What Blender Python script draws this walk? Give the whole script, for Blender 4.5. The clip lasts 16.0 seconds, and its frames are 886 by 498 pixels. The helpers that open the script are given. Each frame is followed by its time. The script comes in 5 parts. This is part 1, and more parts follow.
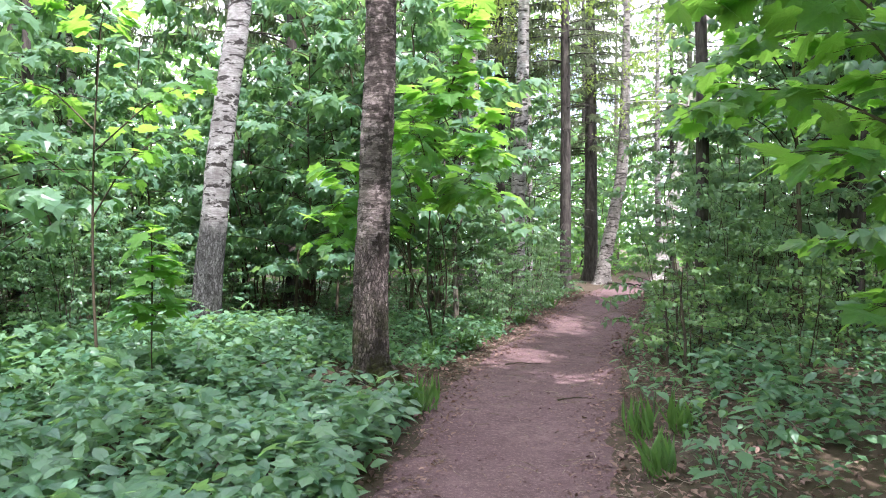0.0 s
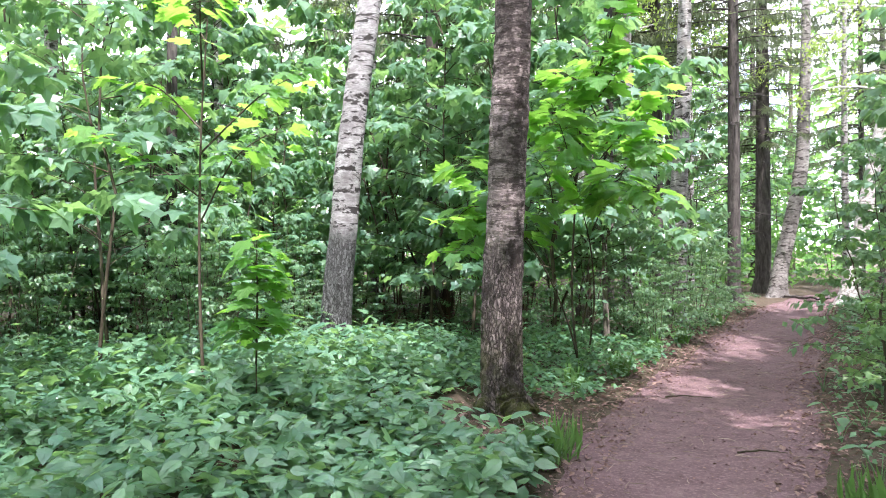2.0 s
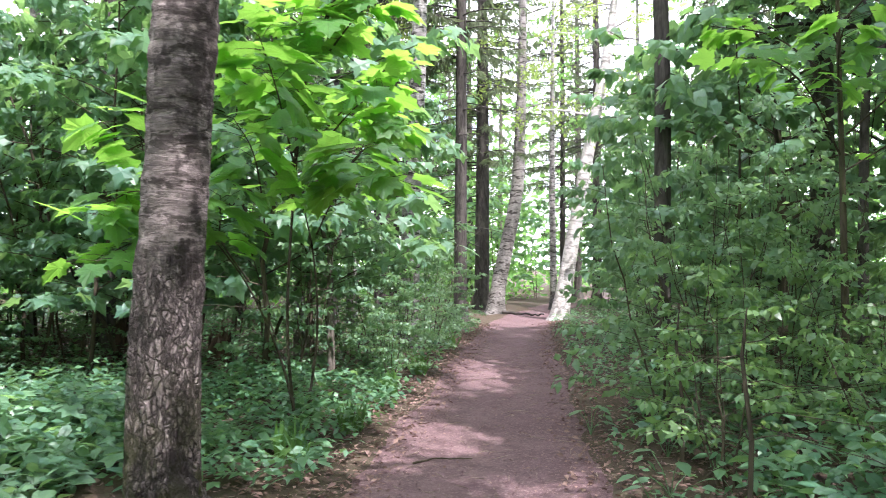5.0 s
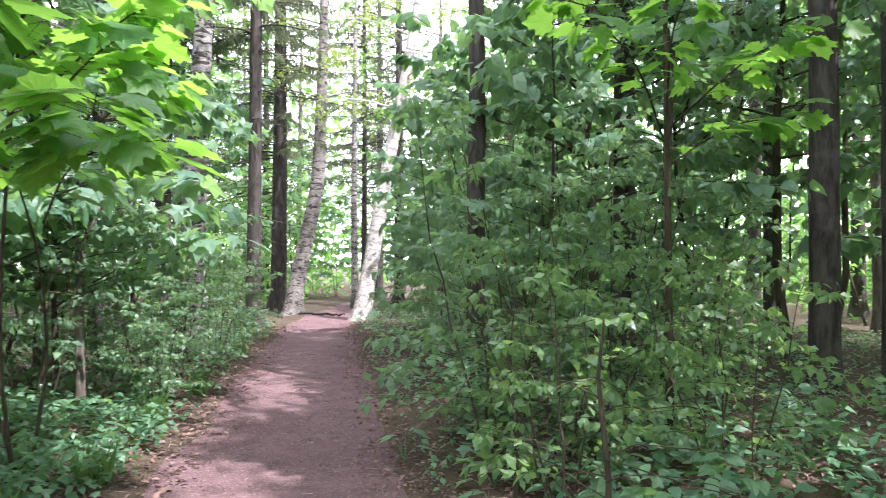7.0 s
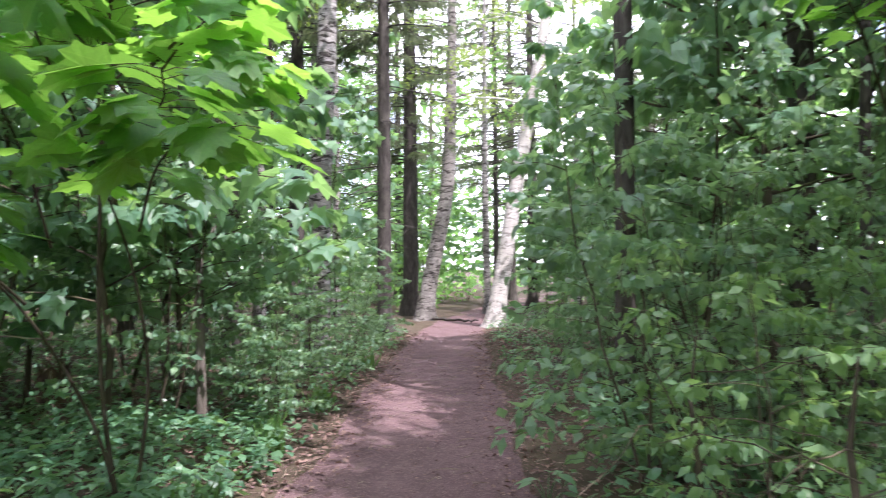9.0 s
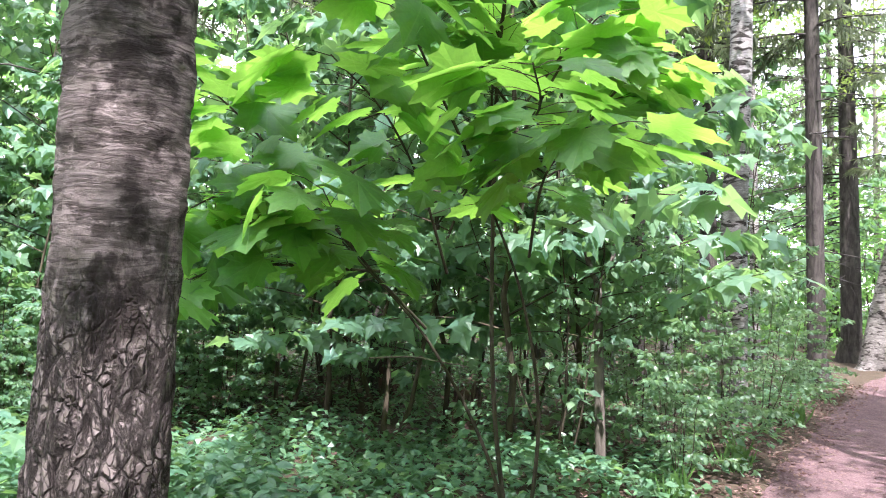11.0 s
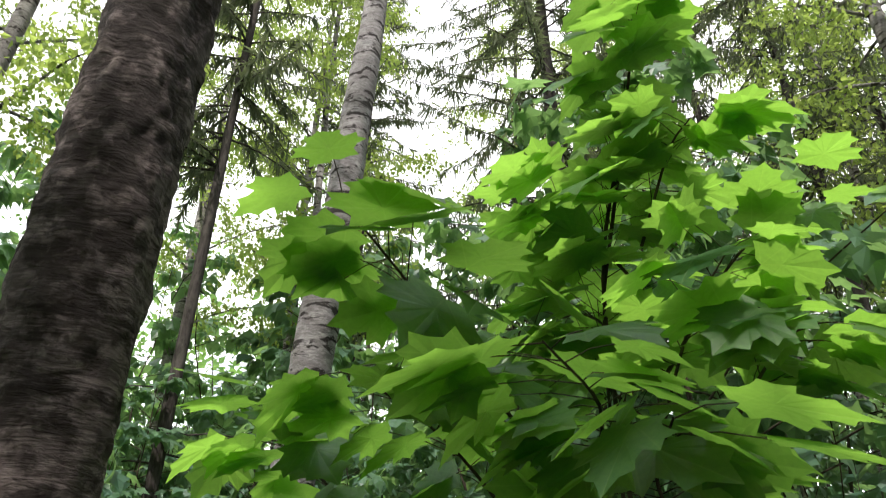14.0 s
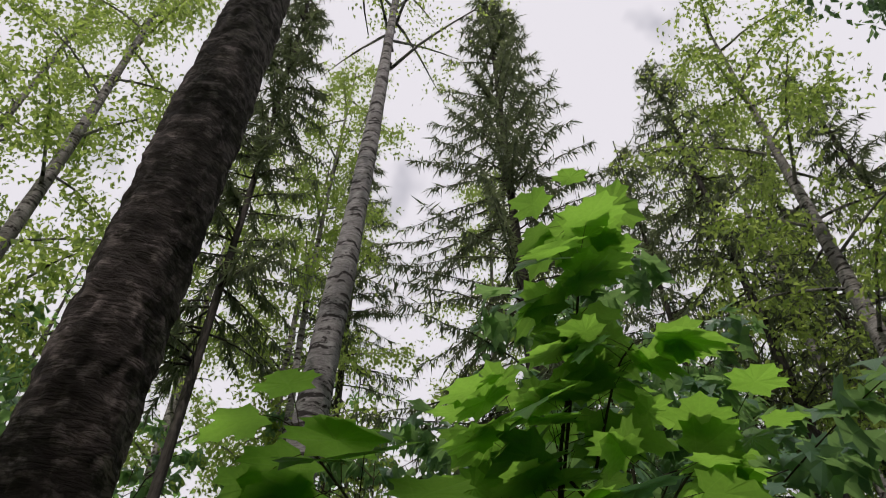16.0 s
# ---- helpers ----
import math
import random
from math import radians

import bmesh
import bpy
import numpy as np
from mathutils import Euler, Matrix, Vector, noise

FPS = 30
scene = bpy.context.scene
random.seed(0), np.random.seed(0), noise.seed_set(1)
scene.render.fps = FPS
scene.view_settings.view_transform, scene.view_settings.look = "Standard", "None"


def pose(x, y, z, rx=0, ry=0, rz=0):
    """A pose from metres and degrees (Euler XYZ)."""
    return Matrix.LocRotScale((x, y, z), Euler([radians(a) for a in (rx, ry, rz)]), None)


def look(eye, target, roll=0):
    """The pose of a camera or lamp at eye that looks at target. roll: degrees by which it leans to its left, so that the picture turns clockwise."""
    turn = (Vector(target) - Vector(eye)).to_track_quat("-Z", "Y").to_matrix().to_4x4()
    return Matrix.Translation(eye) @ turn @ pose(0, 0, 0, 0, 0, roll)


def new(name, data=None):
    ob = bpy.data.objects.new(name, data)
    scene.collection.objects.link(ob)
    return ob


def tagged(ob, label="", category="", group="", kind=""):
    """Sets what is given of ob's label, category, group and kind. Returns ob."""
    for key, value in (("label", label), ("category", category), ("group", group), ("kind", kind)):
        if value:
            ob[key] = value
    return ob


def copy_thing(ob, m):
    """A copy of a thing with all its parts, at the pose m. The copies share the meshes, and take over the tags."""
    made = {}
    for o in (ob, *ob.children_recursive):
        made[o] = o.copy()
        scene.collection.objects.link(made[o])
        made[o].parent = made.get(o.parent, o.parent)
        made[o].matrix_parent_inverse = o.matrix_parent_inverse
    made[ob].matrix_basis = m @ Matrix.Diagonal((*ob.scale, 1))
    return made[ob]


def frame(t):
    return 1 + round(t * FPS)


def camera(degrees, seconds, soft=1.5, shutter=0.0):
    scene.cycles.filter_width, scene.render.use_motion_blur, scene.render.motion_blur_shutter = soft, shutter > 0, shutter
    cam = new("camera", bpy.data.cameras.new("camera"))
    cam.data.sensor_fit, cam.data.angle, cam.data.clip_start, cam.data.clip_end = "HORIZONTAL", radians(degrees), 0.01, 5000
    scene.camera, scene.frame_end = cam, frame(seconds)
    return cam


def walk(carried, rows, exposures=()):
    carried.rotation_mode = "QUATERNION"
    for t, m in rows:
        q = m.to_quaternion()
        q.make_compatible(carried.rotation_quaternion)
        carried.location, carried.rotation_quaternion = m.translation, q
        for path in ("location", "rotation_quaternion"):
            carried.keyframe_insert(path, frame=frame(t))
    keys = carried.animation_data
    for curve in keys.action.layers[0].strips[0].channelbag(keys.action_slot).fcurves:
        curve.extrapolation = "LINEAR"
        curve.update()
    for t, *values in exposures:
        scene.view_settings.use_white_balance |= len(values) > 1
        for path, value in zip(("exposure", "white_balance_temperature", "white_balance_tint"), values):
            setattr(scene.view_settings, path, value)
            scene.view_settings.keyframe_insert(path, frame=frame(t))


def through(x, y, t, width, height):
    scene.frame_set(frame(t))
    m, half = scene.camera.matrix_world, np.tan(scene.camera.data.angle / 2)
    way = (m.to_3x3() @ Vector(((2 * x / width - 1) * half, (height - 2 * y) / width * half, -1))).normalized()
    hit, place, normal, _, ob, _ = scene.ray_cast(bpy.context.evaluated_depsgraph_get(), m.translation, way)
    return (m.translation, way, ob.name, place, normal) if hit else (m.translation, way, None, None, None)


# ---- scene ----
cam = camera(65.29, 16.0, soft=0.95, shutter=0.25)
# seconds, x, y, z, yaw, pitch, roll
WALK = [
    (0.0, 0.120, 0.944, 1.436, 2.15, -0.39, 0.33),
    (0.5, 0.053, 1.212, 1.443, 2.23, 0.43, 0.16),
    (1.0, 0.042, 1.447, 1.444, 2.88, 0.12, 1.58),
    (1.5, 0.140, 1.761, 1.451, 10.44, 1.77, 0.19),
    (2.0, 0.140, 2.018, 1.441, 14.56, 0.34, 0.32),
    (2.5, 0.039, 2.331, 1.446, 15.39, 1.30, 0.64),
    (3.0, 0.003, 2.740, 1.442, 13.90, 0.50, 0.95),
    (3.5, 0.043, 3.111, 1.433, 11.26, 1.81, -0.26),
    (4.0, -0.013, 3.569, 1.421, 2.13, 1.33, -0.64),
    (4.5, -0.029, 3.899, 1.423, -3.51, 0.02, 0.17),
    (5.0, 0.021, 4.259, 1.405, -8.28, 1.65, -0.13),
    (5.2, 0.041, 4.378, 1.404, -9.73, 1.35, -0.91),
    (7.3, 0.339, 5.388, 1.427, -28.54, 1.18, -0.19),
    (7.5, 0.384, 5.471, 1.428, -30.98, 1.02, -0.41),
    (8.0, 0.405, 5.695, 1.447, -32.77, 1.72, 0.37),
    (8.5, 0.427, 5.859, 1.457, -26.43, 1.09, 1.16),
    (9.0, 0.538, 6.068, 1.466, -13.81, 1.68, 0.54),
    (9.5, 0.544, 6.196, 1.475, -4.01, 0.25, -0.48),
    (10.0, 0.526, 6.360, 1.480, 5.90, 1.52, -0.08),
    (10.2, 0.552, 6.392, 1.469, 10.16, 2.75, -0.36),
    (12.3, 0.603, 7.263, 1.452, 26.00, 6.74, 0.42),
    (12.5, 0.580, 7.366, 1.467, 28.44, 9.67, 0.54),
    (13.0, 0.607, 7.518, 1.564, 34.37, 16.73, 0.35),
    (13.5, 0.738, 7.471, 1.580, 37.05, 25.22, 0.50),
    (14.0, 0.879, 7.449, 1.573, 39.01, 31.22, -0.19),
    (14.5, 0.967, 7.430, 1.580, 39.71, 35.25, 0.12),
    (15.0, 1.019, 7.404, 1.590, 39.63, 39.44, 0.21),
    (15.5, 1.053, 7.365, 1.597, 38.89, 43.49, 0.32),
    (16.0, 1.103, 7.323, 1.580, 37.48, 46.56, 0.35),
]
EXPOSURES = [(0.0, 1.33, 5850, 20), (2.0, 1.51, 5850, 20), (3.5, 1.72, 5850, 20), (4.5, 1.5, 5850, 20), (5.2, 1.38, 5850, 20), (7.3, 1.46, 5850, 24), (8.0, 1.49, 5850, 25), (9.0, 1.23, 5850, 25), (10.2, 1.37, 5850, 22), (12.3, 2.18, 5850, 24), (13.0, 1.58, 6250, 26), (13.5, 0.82, 6350, 19), (14.0, -0.08, 6400, 13), (14.5, -0.48, 6400, 12), (15.0, -0.87, 6400, 14), (16.0, -1.42, 6450, 16)]
walk(cam, [(t, pose(x, y, z, 90 + pitch, roll, yaw)) for t, x, y, z, yaw, pitch, roll in WALK], EXPOSURES)

# ---------------------------------------------------------------- world, sun
SUN_FROM = Vector((0.34, -0.62, 1.15)).normalized()
world = bpy.data.worlds.new("world")
scene.world = world
world.use_nodes = True
wn, wl = world.node_tree.nodes, world.node_tree.links
wn.clear()
sky = wn.new("ShaderNodeTexSky")
sky.sky_type, sky.sun_disc = "NISHITA", False
sky.sun_elevation = math.asin(SUN_FROM.z)
sky.sun_rotation = math.atan2(SUN_FROM.x, SUN_FROM.y)
wcoord = wn.new("ShaderNodeTexCoord")
wnoise = wn.new("ShaderNodeTexNoise")
wnoise.inputs["Scale"].default_value, wnoise.inputs["Detail"].default_value = 2.2, 5.0
wramp = wn.new("ShaderNodeValToRGB")
wramp.color_ramp.elements[0].position, wramp.color_ramp.elements[1].position = 0.36, 0.46
wmix = wn.new("ShaderNodeMix")
wmix.data_type = "RGBA"
wmix.inputs["B"].default_value = (14.2, 14.1, 14.5, 1)
wbg, wout = wn.new("ShaderNodeBackground"), wn.new("ShaderNodeOutputWorld")
wbg.inputs["Strength"].default_value = 0.15
wl.new(wcoord.outputs["Generated"], wnoise.inputs["Vector"])
wl.new(wnoise.outputs["Fac"], wramp.inputs["Fac"])
wl.new(wramp.outputs["Color"], wmix.inputs["Factor"])
wl.new(sky.outputs["Color"], wmix.inputs["A"])
wl.new(wmix.outputs["Result"], wbg.inputs["Color"])
wl.new(wbg.outputs["Background"], wout.inputs["Surface"])

sun_data = bpy.data.lights.new("sun", "SUN")
sun_data.energy, sun_data.angle, sun_data.color = 5.0, radians(0.53), (1.0, 0.94, 0.84)
sun = new("sun", sun_data)
sun.matrix_world = look(SUN_FROM * 60, (0, 0, 0))


# ---------------------------------------------------------------- materials
class Nodes:
    """A short hand for building a material's node tree."""

    def __init__(self, name):
        self.mat = bpy.data.materials.new(name)
        self.mat.use_nodes = True
        self.tree = self.mat.node_tree
        self.tree.nodes.clear()
        self.out = self.tree.nodes.new("ShaderNodeOutputMaterial")
        self.coord = self.tree.nodes.new("ShaderNodeTexCoord")

    def put(self, socket, value):
        if isinstance(value, bpy.types.NodeSocket):
            self.tree.links.new(value, socket)
        elif value is not None:
            socket.default_value = value

    def noise(self, scale, stretch=(1, 1, 1), detail=4.0, rough=0.6, distort=0.0):
        mp = self.tree.nodes.new("ShaderNodeMapping")
        mp.inputs["Scale"].default_value = stretch
        self.tree.links.new(self.coord.outputs["Object"], mp.inputs["Vector"])
        n = self.tree.nodes.new("ShaderNodeTexNoise")
        n.inputs["Scale"].default_value, n.inputs["Detail"].default_value = scale, detail
        n.inputs["Roughness"].default_value, n.inputs["Distortion"].default_value = rough, distort
        self.tree.links.new(mp.outputs["Vector"], n.inputs["Vector"])
        return n.outputs["Fac"]

    def voronoi(self, scale, stretch=(1, 1, 1), feature="DISTANCE_TO_EDGE"):
        mp = self.tree.nodes.new("ShaderNodeMapping")
        mp.inputs["Scale"].default_value = stretch
        self.tree.links.new(self.coord.outputs["Object"], mp.inputs["Vector"])
        n = self.tree.nodes.new("ShaderNodeTexVoronoi")
        n.feature = feature
        n.inputs["Scale"].default_value = scale
        self.tree.links.new(mp.outputs["Vector"], n.inputs["Vector"])
        return n.outputs["Distance"]

    def height(self):
        n = self.tree.nodes.new("ShaderNodeSeparateXYZ")
        self.tree.links.new(self.coord.outputs["Object"], n.inputs["Vector"])
        return n.outputs["Z"]

    def ramp(self, value, lo, hi, a=0.0, b=1.0):
        n = self.tree.nodes.new("ShaderNodeMapRange")
        self.put(n.inputs["Value"], value)
        n.inputs["From Min"].default_value, n.inputs["From Max"].default_value = lo, hi
        n.inputs["To Min"].default_value, n.inputs["To Max"].default_value = a, b
        return n.outputs["Result"]

    def math(self, op, a, b):
        n = self.tree.nodes.new("ShaderNodeMath")
        n.operation = op
        self.put(n.inputs[0], a), self.put(n.inputs[1], b)
        return n.outputs["Value"]

    def mix(self, fac, a, b):
        n = self.tree.nodes.new("ShaderNodeMix")
        n.data_type = "RGBA"
        self.put(n.inputs["Factor"], fac)
        self.put(n.inputs["A"], a if isinstance(a, bpy.types.NodeSocket) else (*a, 1))
        self.put(n.inputs["B"], b if isinstance(b, bpy.types.NodeSocket) else (*b, 1))
        return n.outputs["Result"]

    def bump(self, value, strength, distance):
        n = self.tree.nodes.new("ShaderNodeBump")
        n.inputs["Strength"].default_value, n.inputs["Distance"].default_value = strength, distance
        self.tree.links.new(value, n.inputs["Height"])
        return n.outputs["Normal"]

    def surface(self, color, rough=0.8, normal=None, spec=0.3):
        n = self.tree.nodes.new("ShaderNodeBsdfPrincipled")
        self.put(n.inputs["Base Color"], color if isinstance(color, bpy.types.NodeSocket) else (*color, 1))
        self.put(n.inputs["Roughness"], rough)
        self.put(n.inputs["Specular IOR Level"], spec)
        if normal is not None:
            self.tree.links.new(normal, n.inputs["Normal"])
        return n

    def done(self, node):
        self.tree.links.new(node.outputs[0], self.out.inputs["Surface"])
        return self.mat


def leaf_material(name, dark, light, glow, through=0.5, rough=0.42, spec=0.45, single=False):
    """Thin leaf: a glossy skin and light that comes through. The tone varies from leaf to leaf."""
    k = Nodes(name)
    if single:
        info = k.tree.nodes.new("ShaderNodeObjectInfo").outputs["Random"]
    else:
        info = k.tree.nodes.new("ShaderNodeNewGeometry").outputs["Random Per Island"]
    fine = k.noise(14.0, detail=3.0)
    tone = k.math("ADD", k.math("MULTIPLY", info, 0.8), k.ramp(fine, 0.3, 0.7, -0.1, 0.3))
    color = k.mix(tone, dark, light)
    if single:
        # pale veins that fan out from the stalk of each leaf
        sep = k.tree.nodes.new("ShaderNodeSeparateXYZ")
        k.tree.links.new(k.coord.outputs["Object"], sep.inputs["Vector"])
        ax = k.math("ABSOLUTE", sep.outputs["X"], 0.0)
        vein = ax
        for deg in (42.0, 88.0):
            away = k.math("SUBTRACT", k.math("MULTIPLY", ax, math.cos(radians(deg))), k.math("MULTIPLY", sep.outputs["Y"], math.sin(radians(deg))))
            vein = k.math("MINIMUM", vein, k.math("ABSOLUTE", away, 0.0))
        color = k.mix(k.ramp(vein, 0.004, 0.013, 0.6, 0.0), color, (0.22, 0.34, 0.13))
    skin = k.surface(color, rough, None, spec)
    trans = k.tree.nodes.new("ShaderNodeBsdfTranslucent")
    k.put(trans.inputs["Color"], k.mix(tone, tuple(0.75 * c for c in glow), glow))
    mix = k.tree.nodes.new("ShaderNodeMixShader")
    mix.inputs["Fac"].default_value = through
    k.tree.links.new(skin.outputs[0], mix.inputs[1])
    k.tree.links.new(trans.outputs[0], mix.inputs[2])
    return k.done(mix)


M_MAPLE = leaf_material("maple_leaf", (0.085, 0.185, 0.135), (0.17, 0.295, 0.165), (0.30, 0.51, 0.15), 0.50, 0.40, 0.6)
M_MAPLE_ONE = leaf_material("maple_leaf_single", (0.065, 0.17, 0.075), (0.15, 0.30, 0.08), (0.36, 0.68, 0.085), 0.60, 0.40, 0.5, single=True)
M_HAZEL = leaf_material("hazel_leaf", (0.08, 0.165, 0.115), (0.19, 0.30, 0.165), (0.29, 0.47, 0.16), 0.5, 0.38, 0.6)
M_NETTLE = leaf_material("nettle_leaf", (0.05, 0.135, 0.09), (0.155, 0.275, 0.15), (0.25, 0.43, 0.12), 0.35, 0.42, 0.6)
M_HERB = leaf_material("herb_leaf", (0.05, 0.135, 0.085), (0.135, 0.25, 0.125), (0.23, 0.41, 0.11), 0.38, 0.42, 0.55)
M_BIRCH_LEAF = leaf_material("birch_leaf", (0.09, 0.18, 0.035), (0.19, 0.29, 0.06), (0.55, 0.70, 0.16), 0.58, 0.5)
M_YOUNG = leaf_material("young_leaf", (0.075, 0.155, 0.075), (0.155, 0.255, 0.105), (0.28, 0.45, 0.12), 0.5, 0.42, 0.5)
M_FAR = leaf_material("far_leaf", (0.05, 0.15, 0.04), (0.12, 0.27, 0.07), (0.34, 0.60, 0.14), 0.52, 0.6)
M_NEEDLE = leaf_material("spruce_needle", (0.065, 0.085, 0.055), (0.16, 0.19, 0.115), (0.24, 0.29, 0.13), 0.38, 0.6, 0.3)
M_GRASS = leaf_material("grass_blade", (0.06, 0.14, 0.04), (0.12, 0.24, 0.06), (0.2, 0.36, 0.07), 0.35, 0.5)
M_LITTER = leaf_material("dry_leaf", (0.085, 0.052, 0.045), (0.31, 0.205, 0.175), (0.22, 0.12, 0.09), 0.15, 0.75, 0.2)


def bark_birch(name, pale, grey, dark, low, high, moss=0.0, lines=0.4, arcs=1.0, stain=0.4, dark_patches=None, fine=1.0):
    """Birch bark: cracked plates near the ground, pale skin with cross scars and thin lines above."""
    k = Nodes(name)
    z = k.height()
    # upper skin: wrinkles that run round the trunk, dark arched scars, stains that run down it
    skin = k.mix(k.ramp(k.noise(5.0, (1, 1, 2.0), 6.0, 0.7), 0.38, 0.62), grey, pale)
    half = tuple(0.35 * p + 0.65 * q for p, q in zip(grey, dark))
    wrinkle = k.noise(9.5 * fine, (1, 1, 5.2), 7.0, 0.70, 1.2)
    skin = k.mix(k.ramp(wrinkle, 0.47, 0.53, 0.0, lines), skin, half)
    skin = k.mix(k.ramp(k.noise(1.8, (1, 1, 0.55), 6.0, 0.68), 0.50, 0.60, 0.0, stain), skin, half)
    wave = k.tree.nodes.new("ShaderNodeTexWave")
    wave.bands_direction = "Z"
    for key, val in (("Scale", 1.25), ("Distortion", 11.0), ("Detail", 5.0), ("Detail Scale", 0.7), ("Detail Roughness", 0.65)):
        wave.inputs[key].default_value = val
    k.tree.links.new(k.coord.outputs["Object"], wave.inputs["Vector"])
    broken = k.ramp(k.noise(4.5, (1, 1, 2.2), 5.0, 0.7), 0.49, 0.53)
    brow = k.ramp(k.noise(3.2, (1, 1, 3.6), 5.0, 0.62, 0.8), 0.562, 0.60, 0.0, 0.95 * arcs)
    arc = k.math("MULTIPLY", k.ramp(wave.outputs["Fac"], 0.84, 0.95, 0.0, arcs), broken)
    dots = k.ramp(k.noise(17.0, (1, 1, 4.0), 3.0, 0.6), 0.64, 0.70, 0.0, 0.8 * arcs * max(0.0, 0.8 - lines))
    upper = k.mix(k.math("MAXIMUM", k.math("MAXIMUM", arc, brow), dots), skin, dark)
    # cracked lower plates
    wobble = k.tree.nodes.new("ShaderNodeVectorMath")
    wobble.operation = "MULTIPLY_ADD"
    wn_ = k.tree.nodes.new("ShaderNodeTexNoise")
    wn_.inputs["Scale"].default_value, wn_.inputs["Detail"].default_value = 9.0, 4.0
    k.tree.links.new(k.coord.outputs["Object"], wn_.inputs["Vector"])
    k.tree.links.new(wn_.outputs["Color"], wobble.inputs[0])
    wobble.inputs[1].default_value = (0.07, 0.07, 0.14)
    k.tree.links.new(k.coord.outputs["Object"], wobble.inputs[2])
    cells = []
    for scale, feature in ((31.0, "DISTANCE_TO_EDGE"), (31.0, "F1"), (60.0, "DISTANCE_TO_EDGE")):
        mp = k.tree.nodes.new("ShaderNodeMapping")
        mp.inputs["Scale"].default_value = (1, 1, 0.42)
        k.tree.links.new(wobble.outputs["Vector"], mp.inputs["Vector"])
        v = k.tree.nodes.new("ShaderNodeTexVoronoi")
        v.feature = feature
        v.inputs["Scale"].default_value = scale
        k.tree.links.new(mp.outputs["Vector"], v.inputs["Vector"])
        cells.append(v)
    tone = k.tree.nodes.new("ShaderNodeSeparateColor")
    k.tree.links.new(cells[1].outputs["Color"], tone.inputs["Color"])
    worn = tuple(min(v, 0.24) for v in grey)
    plate = k.mix(tone.outputs["Red"], tuple(0.6 * v for v in worn), tuple(1.2 * v for v in worn))
    plate = k.mix(k.ramp(k.noise(30.0, (1, 1, 0.6), 5.0, 0.7), 0.45, 0.65, 0.0, 0.4), plate, tuple(1.2 * v for v in dark))
    vein = k.noise(9.0, (1, 1, 0.34), 8.0, 0.72, 0.8)
    ridge = k.ramp(k.math("ABSOLUTE", k.math("SUBTRACT", vein, 0.5), 0.0), 0.0, 0.05)
    crack = k.math("MULTIPLY", k.ramp(cells[0].outputs["Distance"], 0.01, 0.15, 0.3, 1.0), k.ramp(ridge, 0.0, 0.8, 0.25, 1.0))
    hair = k.ramp(cells[2].outputs["Distance"], 0.0, 0.10, 0.6, 1.0)
    rough = k.mix(k.math("MULTIPLY", crack, hair), tuple(0.55 * v for v in dark), plate)
    up = k.ramp(k.math("ADD", z, k.math("MULTIPLY", k.noise(2.2, (1, 1, 0.5), 5.0), 1.9)), low + 0.95, high + 0.95)
    color = k.mix(up, rough, upper)
    if moss:
        green = k.math("MULTIPLY", k.ramp(z, 0.15, 1.0, moss, 0.0), k.ramp(k.noise(5.0, (1, 1, 0.7), 5.0), 0.42, 0.58))
        color = k.mix(green, color, (0.075, 0.08, 0.022))
    # dark marks on the bark, each an ellipsoid with a ragged edge
    for sx, sy, sz, wide, tall, deep in dark_patches or ():
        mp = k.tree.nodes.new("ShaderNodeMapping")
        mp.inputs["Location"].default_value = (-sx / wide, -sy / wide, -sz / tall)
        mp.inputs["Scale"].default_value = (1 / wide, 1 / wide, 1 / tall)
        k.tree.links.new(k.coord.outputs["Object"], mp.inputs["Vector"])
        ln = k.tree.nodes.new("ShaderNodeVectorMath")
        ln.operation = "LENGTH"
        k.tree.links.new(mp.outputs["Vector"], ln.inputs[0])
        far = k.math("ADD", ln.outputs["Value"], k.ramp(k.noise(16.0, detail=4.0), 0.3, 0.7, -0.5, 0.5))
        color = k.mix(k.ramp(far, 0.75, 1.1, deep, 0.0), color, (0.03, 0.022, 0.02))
    relief = k.mix(up, k.math("ADD", crack, k.math("MULTIPLY", hair, 0.4)), k.math("MULTIPLY", wrinkle, 1.5))
    return k.done(k.surface(color, 0.85, k.bump(relief, 1.0, 0.022), 0.2))


def bark_plain(name, a, b, c):
    k = Nodes(name)
    crack = k.noise(12.0, (1, 1, 0.22), 6.0, 0.68, 0.4)
    color = k.mix(k.ramp(crack, 0.38, 0.62), a, b)
    color = k.mix(k.ramp(k.noise(2.5, (1, 1, 0.7), 5.0), 0.55, 0.7), color, c)
    return k.done(k.surface(color, 0.9, k.bump(crack, 1.0, 0.03), 0.15))


# Tall third patch: a dark bark streak, deepened to hold that side's shade.
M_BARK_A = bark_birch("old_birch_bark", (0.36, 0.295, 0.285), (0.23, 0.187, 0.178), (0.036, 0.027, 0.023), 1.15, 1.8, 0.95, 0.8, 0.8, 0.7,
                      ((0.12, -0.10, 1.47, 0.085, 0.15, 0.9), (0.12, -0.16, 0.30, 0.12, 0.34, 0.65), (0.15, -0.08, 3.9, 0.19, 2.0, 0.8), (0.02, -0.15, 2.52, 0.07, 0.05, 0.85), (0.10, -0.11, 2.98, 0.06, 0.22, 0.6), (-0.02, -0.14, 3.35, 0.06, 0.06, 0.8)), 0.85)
M_BARK_B = bark_birch("white_birch_bark", (0.56, 0.53, 0.535), (0.33, 0.30, 0.30), (0.045, 0.038, 0.036), 1.45, 1.95, 0.0, 0.5, 1.0, 0.45)
